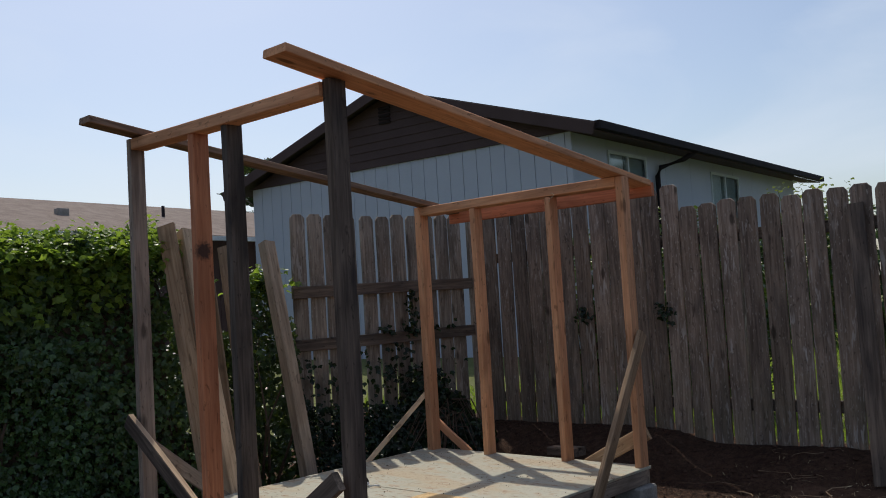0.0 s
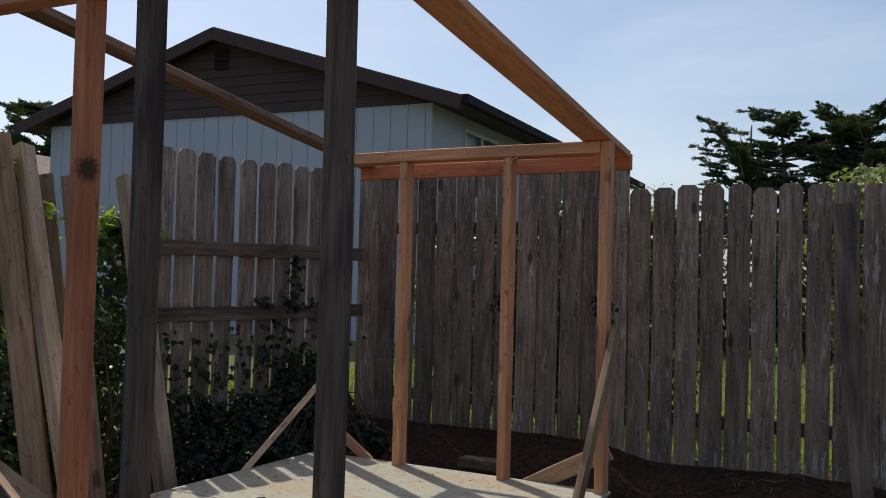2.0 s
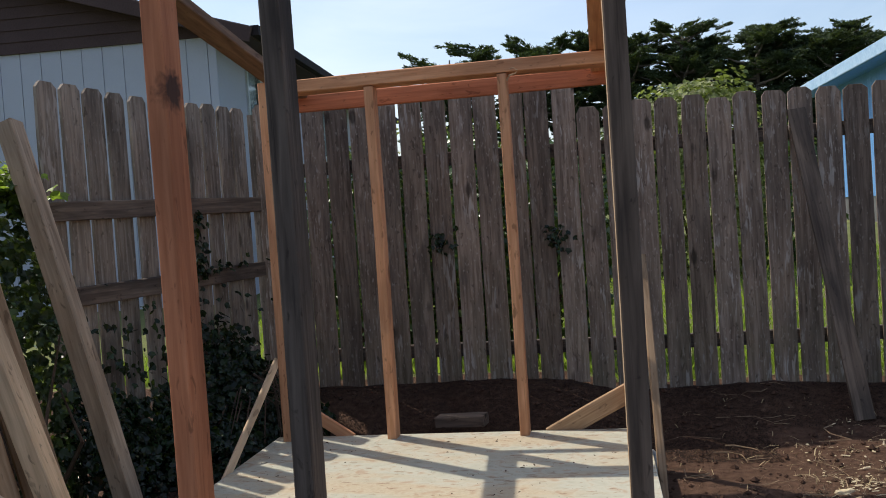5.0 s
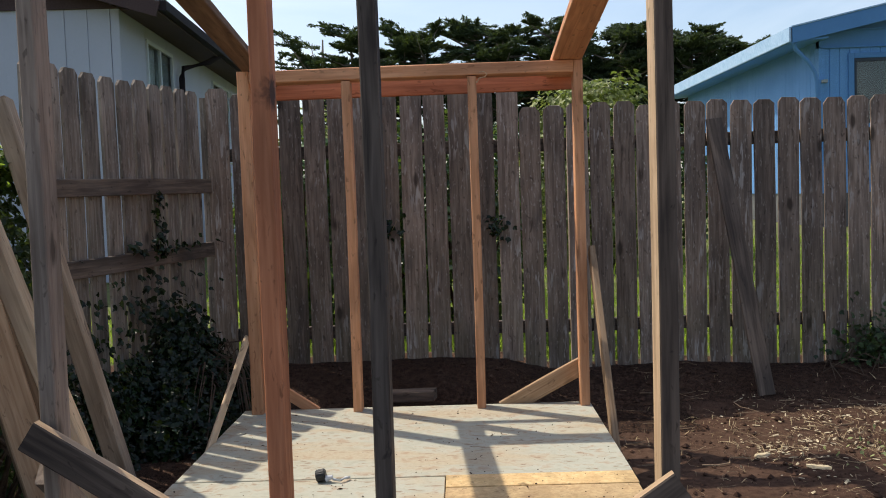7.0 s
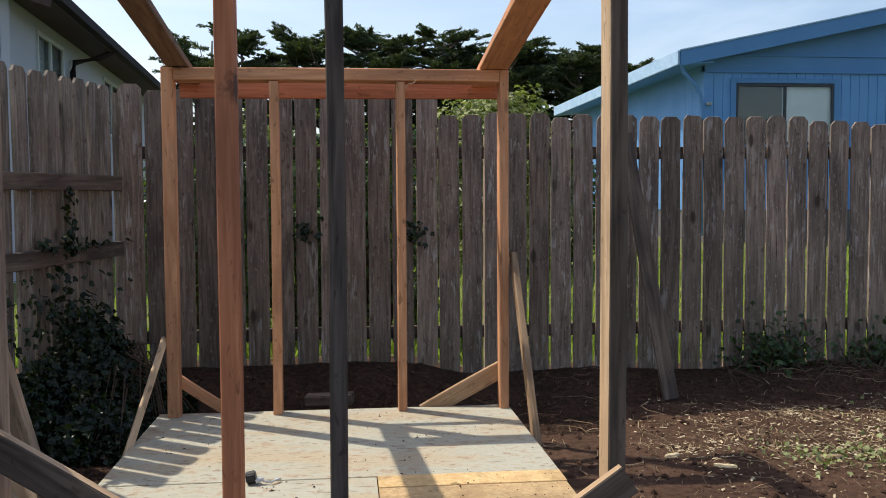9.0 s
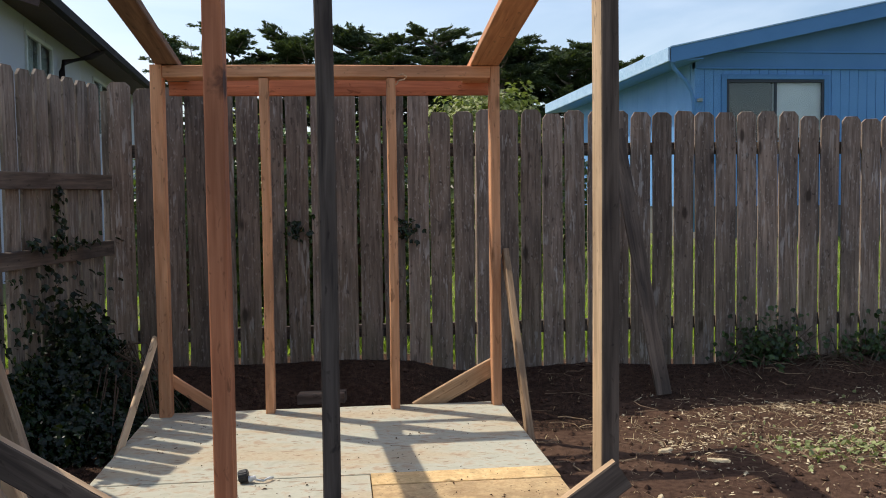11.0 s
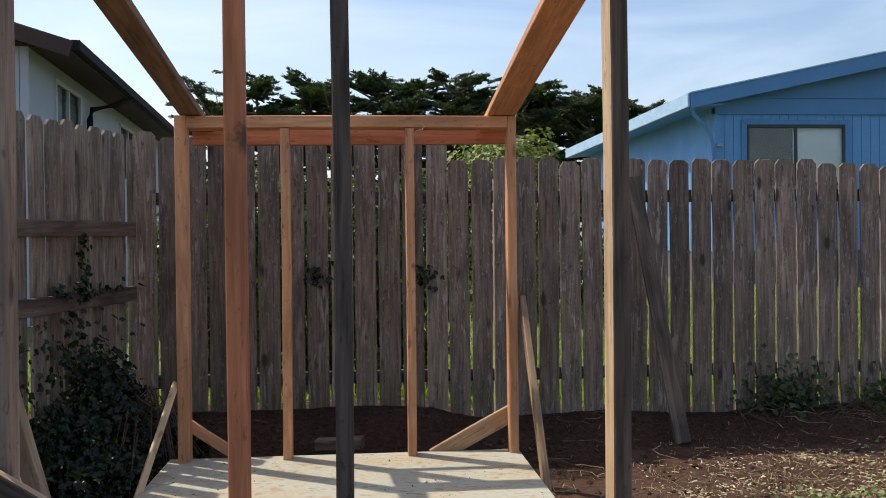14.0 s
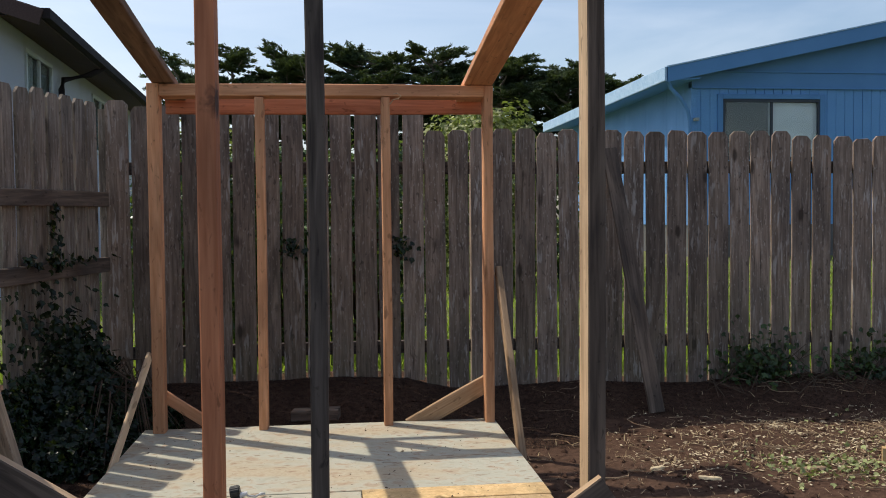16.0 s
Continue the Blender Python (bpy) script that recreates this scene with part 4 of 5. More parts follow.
build_shrub("bush", (3.0, 7.4, 0.15), (0.95, 0.8, 1.4), 6500, 0.085, 31, M_BUSH, "yellow-green leafy bush beyond the fence", "bush")
build_shrub("vine_shrub", (-0.95, 11.7, 0.35), (0.85, 0.8, 1.24), 3000, 0.085, 32, M_BUSH, "thin sunlit vine shrub with long sprigs", "bush", 6)


for i, (x, y, h_) in enumerate(((-0.15, 2.5, 0.9), (0.55, 2.75, 0.95), (1.2, 2.5, 0.9))):
    build_shrub("garden_shrub", (x, y, 0.1), (0.6, 0.4, h_), 2600, 0.07, 70 + i, M_HEDGE, "dark green shrub behind the fence", "bush")


for i, (x, h_) in enumerate(((-1.2, 0.95), (-0.1, 1.05), (1.0, 1.0), (2.0, 1.1), (4.1, 1.0))):
    build_shrub("garden_shrub", (x, 8.4, 0.3), (0.78, 0.5, h_), 2600, 0.085, 80 + i, M_HEDGE, "dark leafy shrub across the lawn beyond the fence", "bush")


def build_hedge():
    """Ivy hedge along the left boundary: a lumpy wall of leaves over brown stems."""
    nr, rng = np.random.default_rng(77), random.Random(77)
    s = base("ivy_hedge", (-1.4, -2.5, 0.0), "tall dense ivy hedge with sunlit yellow-green top", "hedge")
    d = Vector((math.sin(radians(12.7)), math.cos(radians(12.7)), 0))
    side = Vector((d.y, -d.x, 0))
    o = Vector((-0.80, 0.162, 0))

    def spot(u, out, z):
        q = o + d * u + side * out
        return np.array((q.x + 1.4, q.y + 2.5, z))
    pts, nrm = [], []
    for i in range(38000):
        u = -1.6 - rng.random() ** 0.8 * 3.5
        h = 1.93 + 0.1 * noise.noise((u * 1.3, 0.5, 0)) + 0.06 * noise.noise((u * 4, 2.5, 0)) - (0.2 if u > -1.7 else 0)
        if rng.random() < 0.30:
            w = rng.uniform(-0.5, 0.42)
            z = h - 0.18 * (w / 0.45) ** 2 - rng.random() ** 2 * 0.2
            n_ = (w * 0.4, 0, 1)
        else:
            z = rng.uniform(0.0, h - 0.05)
            bul = 0.3 + 0.16 * noise.noise((u * 1.6, z * 1.6, 4)) + 0.08 * noise.noise((u * 4.2, z * 4.2, 1)) + (0.12 if z < 1.2 else 0)
            w = bul - rng.random() ** 2 * 0.25
            n_ = (1.0, 0, 0.45)
        pts.append(spot(u, w, z))
        v = side * n_[0] + Vector((0, 0, n_[2]))
        nrm.append((v.x, v.y, v.z))
    old, old_n = [], []
    for i in range(6800):      # ivy on the old fence behind the leaning planks
        u = rng.uniform(-1.95, -0.68)
        z = rng.uniform(0.0, 1.2 - 0.2 * abs(noise.noise((u * 5, 1, 1))) + 0.42 * math.exp(-((u + 0.93) / 0.14) ** 2))
        w = -0.1 + 0.26 * rng.random()
        old.append(spot(u, w, z))
        old_n.append((side.x, side.y, 0.5))
    p, n_ = np.array(pts), np.array(nrm) + nr.normal(size=(len(nrm), 3)) * 0.55
    leaves("foliage", p, n_, nr.uniform(0.024, 0.064, len(p)), M_HEDGE, s, kind="stuff")
    leaves("old_ivy", np.array(old), np.array(old_n) + nr.normal(size=(len(old), 3)) * 0.55, nr.uniform(0.026, 0.066, len(old)), M_WEED, s, "darker ivy leaves behind the leaning planks", "stuff")
    # brighter leaves over the hedge top and ivy lump: sunlight put into leaf colour
    tp, tn = [], []
    for i in range(11000):
        u = -1.62 - rng.random() ** 0.9 * 3.4
        h = 1.9 + 0.1 * noise.noise((u * 1.3, 0.5, 0)) + 0.09 * noise.noise((u * 5, 2.5, 0))
        w = rng.uniform(-0.5, 0.5)
        if rng.random() < 0.35:
            z = h - 0.06 - abs(rng.gauss(0, 0.18))
            tp.append(spot(u, 0.36 + 0.16 * noise.noise((u * 1.6, z * 1.6, 4)) + rng.uniform(-0.05, 0.06), z))
            tn.append((0.8, -0.1, 0.6))
            continue
        tp.append(spot(u, w, h - 0.16 * (w / 0.45) ** 2 + abs(rng.gauss(0, 0.05)) * (1 + noise.noise((u * 6, w * 6, 7)))))
        tn.append((0.1, 0, 1))
    for i in range(260):
        tp.append(spot(rng.gauss(-0.93, 0.09), rng.uniform(-0.06, 0.16), 1.56 + rng.gauss(0, 0.055)))
        tn.append((0.2, 0, 1))
    tp, tn = np.array(tp), np.array(tn) + nr.normal(size=(len(tn), 3)) * 0.5
    leaves("top_growth", tp, tn, nr.uniform(0.028, 0.072, len(tp)), M_YOUNG_SUNLIT, s, "yellow-green top leaves with sunlight put into their colour", "stuff")
    vs, fs = [], []
    for i in range(60):
        u = rng.uniform(-4.5, -0.9)
        k = 1.0 if u < -2.4 else 0.55
        a, b_, c = spot(u, 0.1, 0.0), spot(u + rng.uniform(-0.2, 0.2), 0.34, rng.uniform(0.4, 0.9) * k), spot(u + rng.uniform(-0.4, 0.3), 0.2, rng.uniform(1.1, 1.75) * k)
        tube_into(vs, fs, [a, b_, c], [0.014, 0.01, 0.004], 5)
    tagged(obj("stem_tangle", vs, fs, M_STEM, s), kind="stuff")
    # lumpy inner shell in stem brown, behind the leaves
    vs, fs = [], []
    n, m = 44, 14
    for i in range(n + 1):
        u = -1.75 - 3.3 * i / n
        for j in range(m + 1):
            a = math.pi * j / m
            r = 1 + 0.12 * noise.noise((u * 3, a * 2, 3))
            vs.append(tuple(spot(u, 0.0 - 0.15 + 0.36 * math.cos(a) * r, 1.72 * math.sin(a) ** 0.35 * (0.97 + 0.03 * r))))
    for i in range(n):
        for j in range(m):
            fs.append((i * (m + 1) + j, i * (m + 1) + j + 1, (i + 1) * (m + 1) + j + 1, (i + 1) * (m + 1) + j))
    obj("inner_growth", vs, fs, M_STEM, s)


def build_corner_ivy():
    nr, rng = np.random.default_rng(5), random.Random(5)
    s = base("ivy_bush", (-0.45, 0.55, 0.0), "dark glossy ivy heap against the fence corner", "ivy")
    pts, nrm = [], []
    for i in range(5200):
        a, e = rng.uniform(0, 6.28), rng.random()
        x, y = math.cos(a), math.sin(a)
        k = math.sqrt(e)
        lump = 1 + 0.25 * noise.noise((x * 2, y * 2, k * 3))
        z = (0.8 * (1 - k) + 0.03) * lump * rng.uniform(0.65, 1.0)
        pts.append((x * k * 0.5 * lump - 0.05 - 0.2 * max(0, z - 0.3), y * k * 0.72 * lump + 0.05, max(0.01, z)))
        nrm.append((x * 0.6 + 0.3, y * 0.6 - 0.3, 0.7))
    for i in range(2600):      # low growth along the fence foot
        u = rng.uniform(-0.75, 0.9)
        top = 0.5 + 0.22 * noise.noise((u * 2.5, 3, 8))
        z = rng.random() ** 1.3 * top
        w = 0.05 + 0.3 * (1 - z / top) * rng.random() + 0.05
        pts.append((-0.8 + 0.226 * u + w + 0.45, 0.162 + u - 0.55, z + 0.01))
        nrm.append((0.8, -0.3, 0.6))
    for i in range(380):      # thin growth on the boards under the lower rail, added to deepen their shade
        u = rng.uniform(-0.72, 0.8)
        top = 0.92 + 0.22 * noise.noise((u * 4, 1, 2)) - 0.9 * max(0, u - 0.35)
        pts.append((-0.8 + 0.226 * u + 0.06 + rng.random() * 0.07 + 0.45, 0.162 + u - 0.55, rng.random() ** 0.8 * top))
        nrm.append((1, -0.3, 0.5))
    for i in range(90):       # creepers up the fence and along the lower rail
        u = rng.gauss(0.45, 0.28)
        pts.append((-0.8 + 0.226 * u + 0.08 + 0.45, 0.162 + u - 0.55, rng.uniform(0.6, 1.0) if rng.random() < 0.6 else 1.07 + rng.random() * 0.07))
        nrm.append((1, -0.2, 0.6))
    for i in range(60):
        u = 0.42 + rng.gauss(0, 0.03)
        pts.append((-0.8 + 0.226 * u + 0.06 + 0.45, 0.162 + u - 0.55, rng.uniform(1.05, 1.42)))
        nrm.append((1, -0.2, 0.4))
    p, n_ = np.array(pts), np.array(nrm) + nr.normal(size=(len(nrm), 3)) * 0.5
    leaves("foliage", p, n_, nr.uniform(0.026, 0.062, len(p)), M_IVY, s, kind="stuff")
    vs, fs = [], []
    for i in range(40):
        a = rng.uniform(-1.8, 1.2)
        r0, r1 = rng.uniform(0, 0.2), rng.uniform(0.35, 0.62)
        tube_into(vs, fs, [(math.cos(a) * r0, math.sin(a) * r0, rng.uniform(0.1, 0.5)), (math.cos(a + 0.2) * (r0 + r1) / 2, math.sin(a + 0.2) * (r0 + r1) / 2, rng.uniform(0.2, 0.55)), (math.cos(a) * r1, math.sin(a) * r1 * 1.2, 0.02)], [0.007, 0.005, 0.003], 4)
    tagged(obj("stem_tangle", vs, fs, M_STEM, s), kind="stuff")


build_hedge()
build_corner_ivy()


def build_weed(place, r, h, count, seed):
    nr, rng = np.random.default_rng(seed), random.Random(seed)
    s = base("weed_clump", place, "green ivy clump growing at the fence foot", "weeds", "fence foot weeds")
    pts = [(rng.gauss(0, r * 0.5), rng.gauss(0, 0.06), abs(rng.gauss(0, h * 0.5))) for i in range(count)]
    p = np.array(pts)
    leaves("foliage", p, nr.normal(size=p.shape) * 0.6 + (0, -0.8, 0.6), nr.uniform(0.025, 0.055, count), M_WEED, s, kind="stuff")
    vs, fs = [], []
    for i in range(int(18 * r / 0.25)):
        a, b_ = rng.uniform(-1.8 * r, 1.8 * r), rng.uniform(-0.4, 0.4)
        tube_into(vs, fs, [(a, -0.02, 0.03), (a + b_ * 0.4, -rng.uniform(0.05, 0.15), rng.uniform(0.02, 0.1)), (a + b_, -rng.uniform(0.1, 0.35), -0.02)], [0.005, 0.004, 0.002], 4)
    for i in range(int(12 * r / 0.25)):
        a = rng.uniform(-r, r)
        tube_into(vs, fs, [(a, 0.02, 0), (a + rng.uniform(-0.1, 0.1), -0.04, h * 0.4), (a + rng.uniform(-0.2, 0.2), -0.03, h * rng.uniform(0.6, 1.0))], [0.006, 0.004, 0.002], 4)
    tagged(obj("stem_tangle", vs, fs, M_STEM, s), kind="stuff")


for i, (x, r, h_, c_) in enumerate(((3.95, 0.3, 0.42, 900), (4.75, 0.35, 0.3, 700), (5.3, 0.3, 0.55, 700), (5.9, 0.4, 0.4, 600))):
    build_weed((x, 1.17, 0.14), r, h_ * 0.75, c_ * 2 // 3, 50 + i)


def build_tuft(place, seed):
    nr, rng = np.random.default_rng(seed), random.Random(seed)
    s = base("ivy_tuft", place, "small dark ivy tuft poking through the fence", "ivy", "fence ivy tufts")
    p = np.array([(rng.gauss(0, 0.038), -abs(rng.gauss(0, 0.02)), rng.gauss(0, 0.045)) for i in range(32)])
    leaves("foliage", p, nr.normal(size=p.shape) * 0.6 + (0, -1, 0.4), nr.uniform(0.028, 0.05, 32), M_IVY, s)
    vs, fs = [], []
    tube_into(vs, fs, [(0, 0.03, -0.02), (0.02, -0.02, 0.0), (0.05, -0.04, 0.05)], [0.004, 0.003, 0.002], 4)
    obj("stem", vs, fs, M_TWIG, s)


build_tuft((0.69, 1.238, 1.14), 61)
build_tuft((1.40, 1.238, 1.14), 62)

def build_sprig():
    nr, rng = np.random.default_rng(91), random.Random(91)
    s = base("vine_sprig", (-0.72, -1.44, 1.62), "sunlit young vine sprig curling round the planks", "vine")
    vs, fs = [], []
    tube_into(vs, fs, [(-0.15, 0.05, -0.35), (-0.05, 0.0, -0.1), (0.03, -0.03, 0.02), (0.1, -0.02, 0.03)], [0.005, 0.004, 0.003, 0.002], 5)
    obj("stem", vs, fs, M_TWIG, s)
    p = np.array([(rng.gauss(0.02, 0.06), rng.gauss(-0.03, 0.03), rng.gauss(0.0, 0.06)) for i in range(16)])
    leaves("leaf_cluster", p, nr.normal(size=p.shape) * 0.6 + (0.3, -0.5, 0.7), nr.uniform(0.035, 0.075, 16), M_YOUNG_SUNLIT, s, kind="stuff")


build_sprig()

# ---- loose boards ----
PLANKS = (((-0.233, -1.728, 0.0), (-0.779, -1.674, 1.95), 0.12, 0.04, (0.75, 0.65, 0), "brown weathered plank"), ((-0.034, -1.696, 0.0), (-0.768, -1.534, 1.915), 0.07, 0.095, (1, 0.1, 0), "pale sunlit plank with dark stains"),
          ((-0.316, -1.345, 0.0), (-0.976, -1.077, 1.82), 0.08, 0.045, (0.75, 0.65, 0), "brown weathered plank"), ((-0.351, -0.849, 0.0), (-0.898, -0.732, 1.85), 0.08, 0.11, (1, 0.1, 0), "mid-brown plank with a sunlit edge"),
          ((-0.2, -1.60, 0.0), (-0.91, -1.29, 1.8), 0.09, 0.04, (0.75, 0.65, 0), "dark brown weathered plank"))
for p, q, w, d_, side, label in PLANKS:
    b_ = timber("plank", p, q, w, d_, side, M_PALE if label.startswith("pale") else M_FADED if label.startswith("mid") else M_PLANK, None, "", (0, 0.1), 0.006)
    tagged(b_, label + " leaning against the ivy hedge", "plank", "leaning planks")
k1 = timber("plank", (3.03, 0.74, 0.055), (2.86, 1.225, 1.80), 0.105, 0.02, (1, 0, 0), M_WEATHER)
tagged(k1, "loose grey fence picket leaning against the fence", "plank")
wb = timber("wood_block", (3.86, -0.40, 0.04), (4.12, -0.52, 0.04), 0.09, 0.042, (0, 0, 1), M_NEWPLY)
tagged(wb, "short offcut of pale lumber lying on the soil", "wood offcut")
sb = timber("old_board", (0.70, 0.64, 0.14), (0.98, 0.6, 0.15), 0.06, 0.12, (0, 0, 1), M_WEATHER)
tagged(sb, "dark rotten board lying on the soil", "board")


def build_tape():
    s = base("cable_reel", (0.56, -1.18, DECK), "small black and silver reel lying on the plywood", "reel")
    bm = bmesh.new()
    bmesh.ops.create_cone(bm, segments=18, radius1=0.026, radius2=0.026, depth=0.04, cap_ends=True, matrix=Matrix.Translation((0, 0, 0.026)) @ Matrix.Rotation(radians(80), 4, "Y"))
    bmesh.ops.bevel(bm, geom=bm.edges[:], offset=0.004, segments=2, affect="EDGES")
    part("body", bm, M_BLACK, s)
    bm = bmesh.new()
    bmesh.ops.create_cone(bm, segments=16, radius1=0.013, radius2=0.008, depth=0.03, cap_ends=True, matrix=Matrix.Translation((0.035, -0.01, 0.018)) @ Matrix.Rotation(radians(75), 4, "Y"))
    part("collar", bm, M_CHROME, s, "dull silver collar")
    vs, fs = [], []
    tube_into(vs, fs, [(0.05, -0.01, 0.012), (0.08, -0.02, 0.008), (0.1, 0.0, 0.014), (0.115, 0.02, 0.008)], [0.005] * 4, 6)
    obj("tail", vs, fs, M_CHROME, s, smooth=True)


build_tape()

# ---- litter on the soil ----
def build_litter():
    rng = random.Random(8)
    vs, fs, cv, cf = [], [], [], []
    s = base("straw_litter", (3.2, -0.6, 0.0), "scattered dry straw, twigs and chips on the soil", "straw", kind="stuff")
    off = Vector((3.2, -0.6, 0))
    tv, tf, hv, hf = [], [], [], []
    def heap(x, y):
        """How thick the dry litter lies: a heap beside the offcut, a thin drift beside it, bare soil elsewhere."""
        k = math.exp(-((x - 3.75) / 0.62) ** 2 - ((y + 0.28) / 0.42) ** 2) + 0.8 * math.exp(-((x - 4.7) / 0.7) ** 2 - ((y - 0.1) / 0.55) ** 2)
        k += 0.5 * math.exp(-((x - 2.85) / 0.4) ** 2 - ((y + 0.16) / 0.2) ** 2) + 0.45 * math.exp(-((x - 3.5) / 0.8) ** 2 - ((y - 0.35) / 0.25) ** 2)
        return max(0.0, k * (0.52 + 1.0 * noise.noise((x * 3.1, y * 3.4, 9))) + 0.035)

    for i in range(26000):
        x, y = rng.uniform(1.95, 6.2), rng.uniform(-2.4, 1.0)
        if rng.random() > heap(x, y):
            continue
        a, L = rng.uniform(0, 6.28), rng.choice((0.006, 0.009, 0.013, 0.02, 0.03, 0.05, 0.08))
        z = ground_height(x, y) + 0.004
        p = Vector((x, y, z)) - off
        e = p + Vector((math.cos(a) * L, math.sin(a) * L, rng.uniform(-0.003, 0.03)))
        w = Vector((-math.sin(a), math.cos(a), rng.uniform(-0.3, 0.3))) * rng.choice((0.0006, 0.0009, 0.0012, 0.0016, 0.0024))
        h = Vector((0, 0, 0.003))
        i0 = len(vs)
        m_ = (p + e) / 2 + h * rng.uniform(1, 3) + w * rng.uniform(-2, 2)
        vs.extend(tuple(v) for v in (p - w, p + w, m_ + w * 1.1, e + w * 0.5, e - w * 0.5, m_ - w * 1.1))
        fs.extend(((i0, i0 + 1, i0 + 2, i0 + 5), (i0 + 5, i0 + 2, i0 + 3, i0 + 4)))
    for i in range(12500):
        x, y = rng.uniform(2.6, 6.1), rng.uniform(-1.9, 0.75)
        if rng.random() > heap(x, y):
            continue
        a, L, wd = rng.uniform(0, 6.28), 0.008 + 0.04 * rng.random() ** 2, rng.uniform(0.003, 0.014)
        c = Vector((x, y, ground_height(x, y) + 0.008)) - off
        u = Vector((math.cos(a), math.sin(a), rng.uniform(-0.12, 0.3))) * L * 0.5
        w = Vector((-math.sin(a), math.cos(a), rng.uniform(-0.4, 0.4))) * wd * 0.5
        up = Vector((0, 0, 0.003))
        i0 = len(hv)
        hv.extend(tuple(q) for q in (c - u - w, c + u * rng.uniform(0.6, 1) - w, c + u + w * 0.6, c - u * rng.uniform(0.6, 1) + w, c + up + w * 0.2))
        hf.extend(((i0, i0 + 1, i0 + 4), (i0 + 1, i0 + 2, i0 + 4), (i0 + 2, i0 + 3, i0 + 4), (i0 + 3, i0, i0 + 4)))
    for i in range(900):
        x, y = rng.uniform(2.1, 6.0), rng.uniform(-1.6, 1.15)
        if i > 45 and rng.random() > 0.1 + heap(x, y) * 1.6:
            continue
        a, L = rng.uniform(0, 6.28), rng.uniform(0.08, 0.42)
        z = ground_height(x, y) + 0.006
        p = Vector((x, y, z)) - off
        pts = [p + Vector((math.cos(a + 0.35 * math.sin(k * 1.7 + i)) * L * k / 4, math.sin(a + 0.35 * math.sin(k * 1.7 + i)) * L * k / 4, rng.uniform(0, 0.015))) for k in range(5)]
        r = 0.001 + 0.0035 * rng.random() ** 2
        tube_into(tv, tf, pts, [r, r, r * 0.9, r * 0.7, r * 0.4], 4)
    obj("straw", vs, fs, M_STRAW, s)
    obj("twigs", tv, tf, M_TWIG, s)
    obj("wood_chips", hv, hf, M_CHIP, s)
    g = base("soil_clods", (2.5, -0.5, 0.0), "crumbs and clods of brown soil", "soil", kind="stuff")
    off2 = Vector((2.5, -0.5, 0))
    for i in range(4600):
        x, y = rng.uniform(-0.6, 5.8), rng.uniform(-2.6, 1.2)
        if -0.1 < x < 1.9 and y < 0.15:
            continue
        r = rng.choice((0.004, 0.006, 0.008, 0.01, 0.014, 0.02)) * rng.uniform(0.7, 1.2)
        c = Vector((x, y, ground_height(x, y) + r * 0.3)) - off2
        i0 = len(cv)
        for dxx, dyy, dzz in ((1, 0, 0), (0, 1, 0), (-1, 0, 0), (0, -1, 0), (0, 0, 1), (0, 0, -1)):
            k = r * rng.uniform(0.6, 1.2)
            cv.append((c.x + dxx * k, c.y + dyy * k, c.z + dzz * k * 0.8))
        cf.extend((i0 + a, i0 + b_, i0 + t) for t in (4, 5) for a, b_ in ((0, 1), (1, 2), (2, 3), (3, 0)))
    obj("clods", cv, cf, M_CLOD, g)
    dv, df = [], []
    cr = base("deck_crumbs", (0.9, -1.2, DECK), "soil crumbs, splinters and bark bits on the plywood", "debris", kind="stuff")
    for i in range(1000):
        x, y = rng.uniform(-0.04, 1.82), rng.uniform(-2.35, 0.0)
        if noise.noise((x * 2.3, y * 2.3, 6)) + rng.uniform(-0.5, 0.5) < 0.05:
            continue
        r = rng.choice((0.0014, 0.002, 0.0024, 0.0036)) * rng.uniform(0.7, 1.3)
        L, a = r * rng.choice((1, 1.2, 1.6, 3)), rng.uniform(0, 6.28)
        c = Vector((x - 0.9, y + 1.2, 0.0055 if (x > 1.07 and y < -1.15) else 0.0005))
        i0 = len(dv)
        for k in range(5):
            t = a + k * 1.2566
            q = Vector((math.cos(t) * L, math.sin(t) * r, 0))
            q.rotate(Euler((0, 0, a * 2)))
            dv.append(tuple(c + q))
        dv.append(tuple(c + Vector((0, 0, r * 1.1))))
        df.extend((i0 + k, i0 + (k + 1) % 5, i0 + 5) for k in range(5))
    obj("crumbs", dv, df, M_CLOD, cr)
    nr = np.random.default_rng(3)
    # near-black crumbs put shade into the ground's colour under the fence and beside the deck
    mu = base("damp_soil_crumbs", (1.5, 0.8, 0.0), "near-black soil crumbs and leaf bits that deepen the shade along the fence foot", "soil", kind="stuff")
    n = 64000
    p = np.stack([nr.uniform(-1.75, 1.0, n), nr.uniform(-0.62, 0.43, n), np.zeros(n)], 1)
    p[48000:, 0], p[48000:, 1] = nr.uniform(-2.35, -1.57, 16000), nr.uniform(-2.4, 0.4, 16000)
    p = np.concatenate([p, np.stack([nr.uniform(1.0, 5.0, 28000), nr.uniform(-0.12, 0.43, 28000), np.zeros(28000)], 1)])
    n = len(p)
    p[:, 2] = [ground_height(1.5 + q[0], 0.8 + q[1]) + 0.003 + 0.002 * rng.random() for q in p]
    leaves("crumbs", p, nr.normal(size=p.shape) * 0.05 + (0, 0, 1), nr.uniform(0.005, 0.010, n), M_SHADECRUMB, mu)
    gl = base("fallen_leaves", (3.9, -0.2, 0.0), "patch of cut green leaves lying on the straw", "leaves", kind="stuff")
    n = 420
    p = np.stack([nr.normal(-0.3, 0.28, n), nr.normal(-0.24, 0.17, n), np.zeros(n)], 1)
    p[:140, 0], p[:140, 1] = nr.normal(0.7, 0.5, 140), nr.normal(0.2, 0.3, 140)
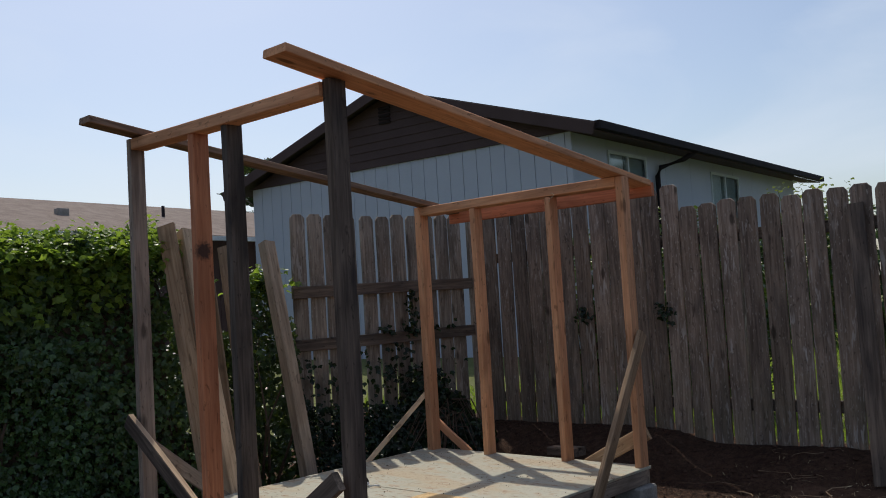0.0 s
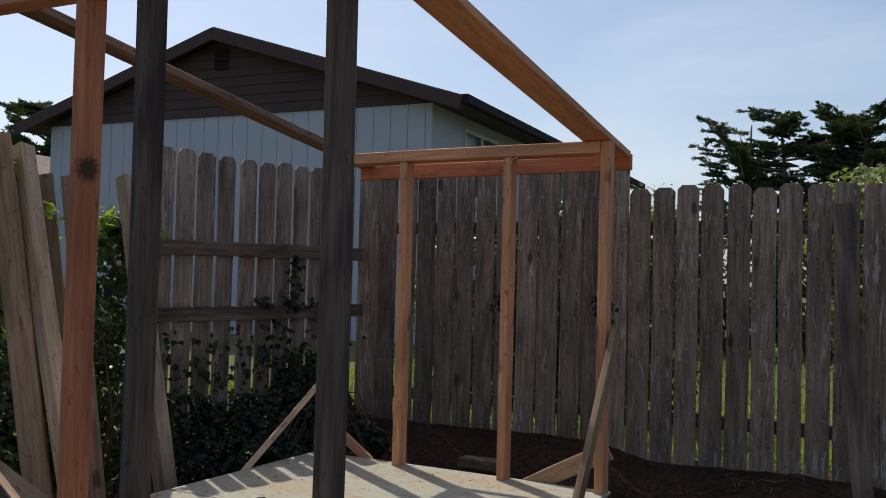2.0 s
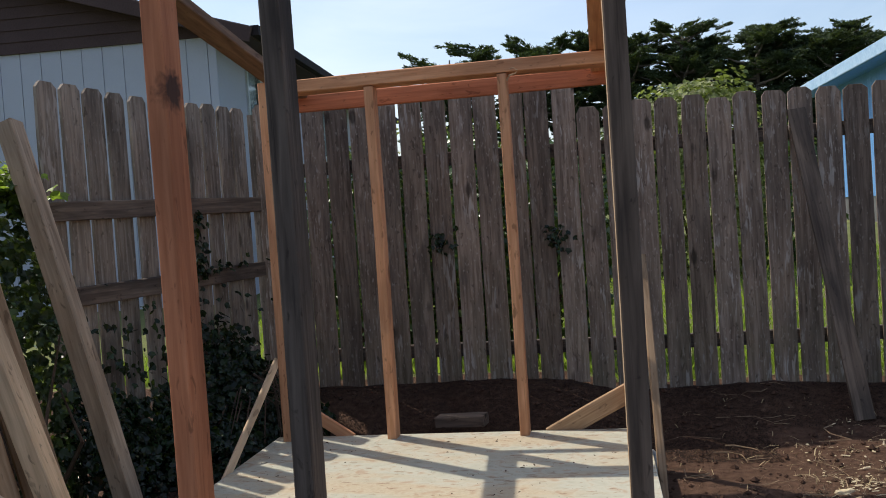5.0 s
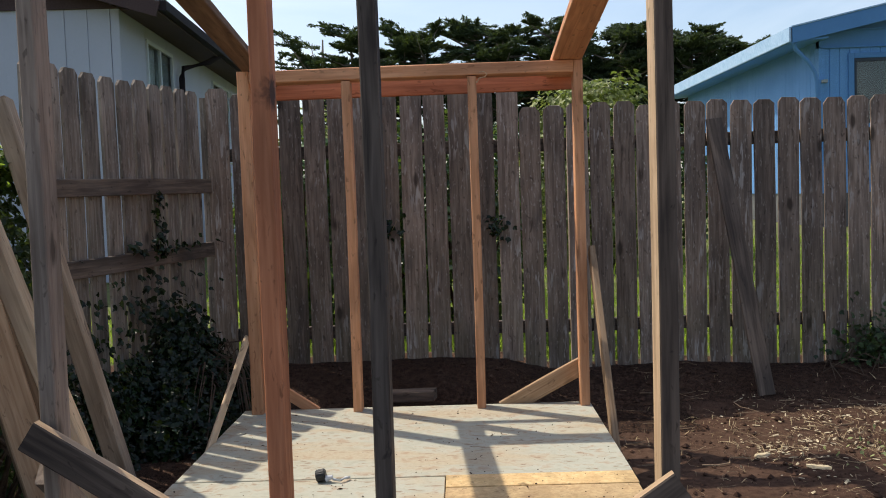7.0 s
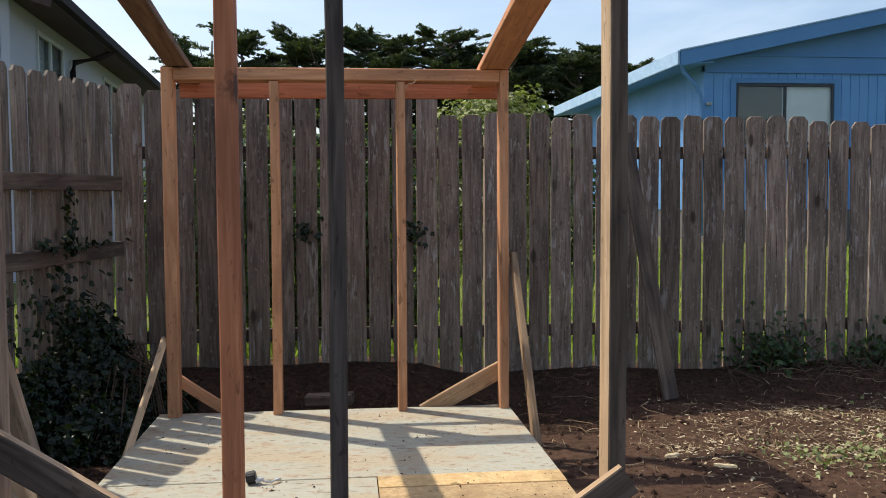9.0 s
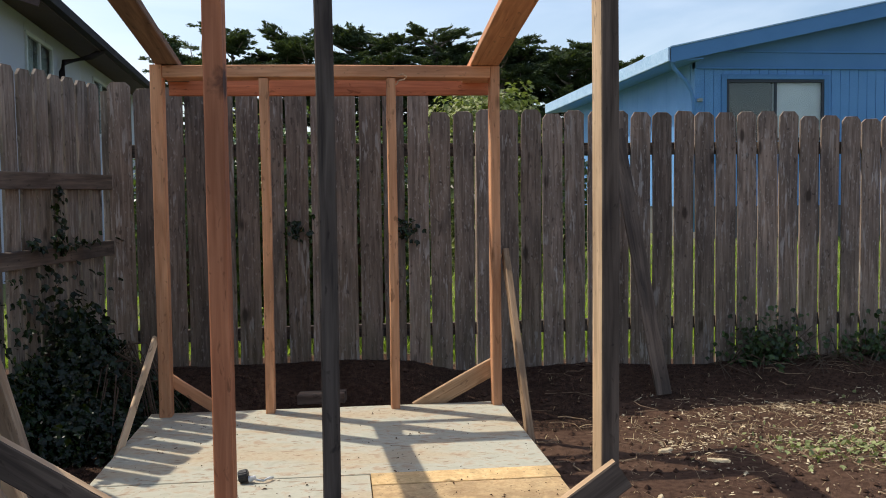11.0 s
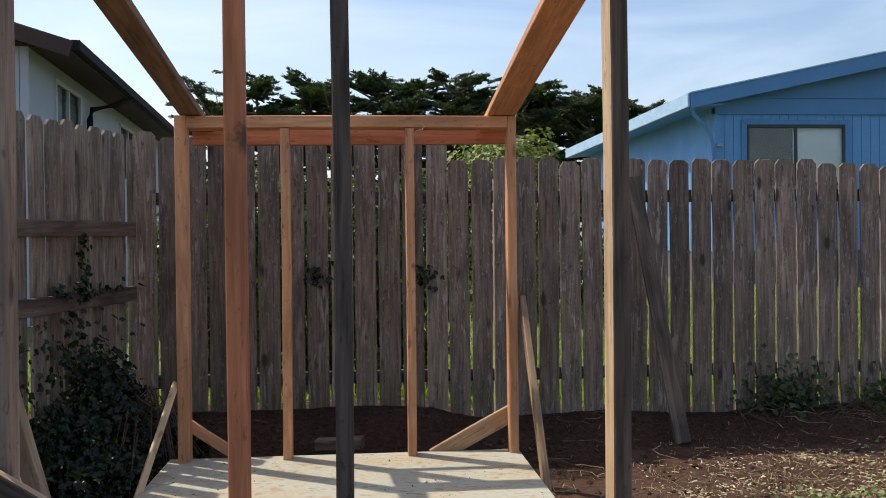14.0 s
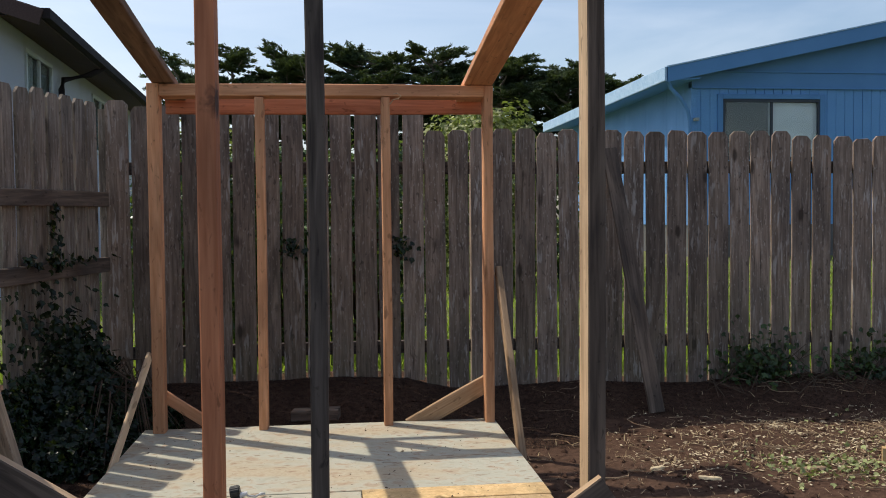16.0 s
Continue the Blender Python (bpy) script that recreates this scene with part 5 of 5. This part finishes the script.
    p[:, 2] = [ground_height(3.9 + q[0], -0.2 + q[1]) + 0.012 + 0.02 * rng.random() for q in p]
    leaves("foliage", p, nr.normal(size=p.shape) * 0.7 + (0, 0, 1), nr.uniform(0.015, 0.04, n), M_CUT, gl)


build_litter()


def build_bark_pieces():
    """Larger pale slivers and one dark leaf that stand out on the soil."""
    rng = random.Random(44)
    for x, y, L, w, a, mat, label in ((2.84, -0.55, 0.11, 0.04, -0.5, M_CHIP, "pale split sliver of wood on the soil"), (2.65, -0.31, 0.085, 0.05, 0.4, M_CHIP, "pale flat wood chip on the soil"),
                                      (2.35, -1.06, 0.06, 0.03, 1.1, M_CHIP, "pale flat wood chip on the soil"), (3.45, -0.44, 0.15, 0.07, 0.1, M_TWIG, "reddish-brown bark chunk lying in the straw")):
        n, vs, fs = 7, [], []
        for i in range(n + 1):
            u = i / n
            hw = w / 2 * (0.35 + 0.65 * math.sin(math.pi * min(0.92, max(0.1, u)))) * rng.uniform(0.8, 1.15)
            for sx, z in ((-1, 0.0), (-0.6, 0.012), (0.6, 0.014), (1, 0.0)):
                vs.append((L * (u - 0.5) + rng.uniform(-0.004, 0.004), sx * hw, z + rng.uniform(0, 0.004)))
        for i in range(n):
            for k in range(4):
                fs.append((i * 4 + k, i * 4 + (k + 1) % 4, i * 4 + 4 + (k + 1) % 4, i * 4 + 4 + k))
        fs += [(3, 2, 1, 0), tuple(n * 4 + k for k in range(4))]
        ob = obj("wood_chip", vs, fs, mat, None, pose(x, y, ground_height(x, y) - 0.002, 0, 0, math.degrees(a)))
        tagged(ob, label, "wood chip", "soil chips")


build_bark_pieces()


def build_grass():
    """Sunlit grass beyond the fence, seen through the gaps between the pickets."""
    nr = np.random.default_rng(12)
    g = base("lawn_grass", (4.0, 5.0, 0.0), "sunlit green lawn grass beyond the fence", "grass", kind="stuff")
    n = 42000
    p = np.stack([nr.uniform(-6.5, 8.5, n), -3.5 + 9.0 * nr.random(n) ** 1.6, np.zeros(n)], 1)
    p[:, 2] = [ground_height(4.0 + q[0], 5.0 + q[1]) for q in p]
    d = nr.normal(size=(n, 3)) * (0.35, 0.35, 0.1) + (0, 0, 1)
    tall = 1 + 1.3 * (nr.random(n) < 0.06)
    blades("blades", p, d, nr.uniform(0.05, 0.13, n) * tall, nr.uniform(0.008, 0.018, n), M_GRASS, g)


build_grass()
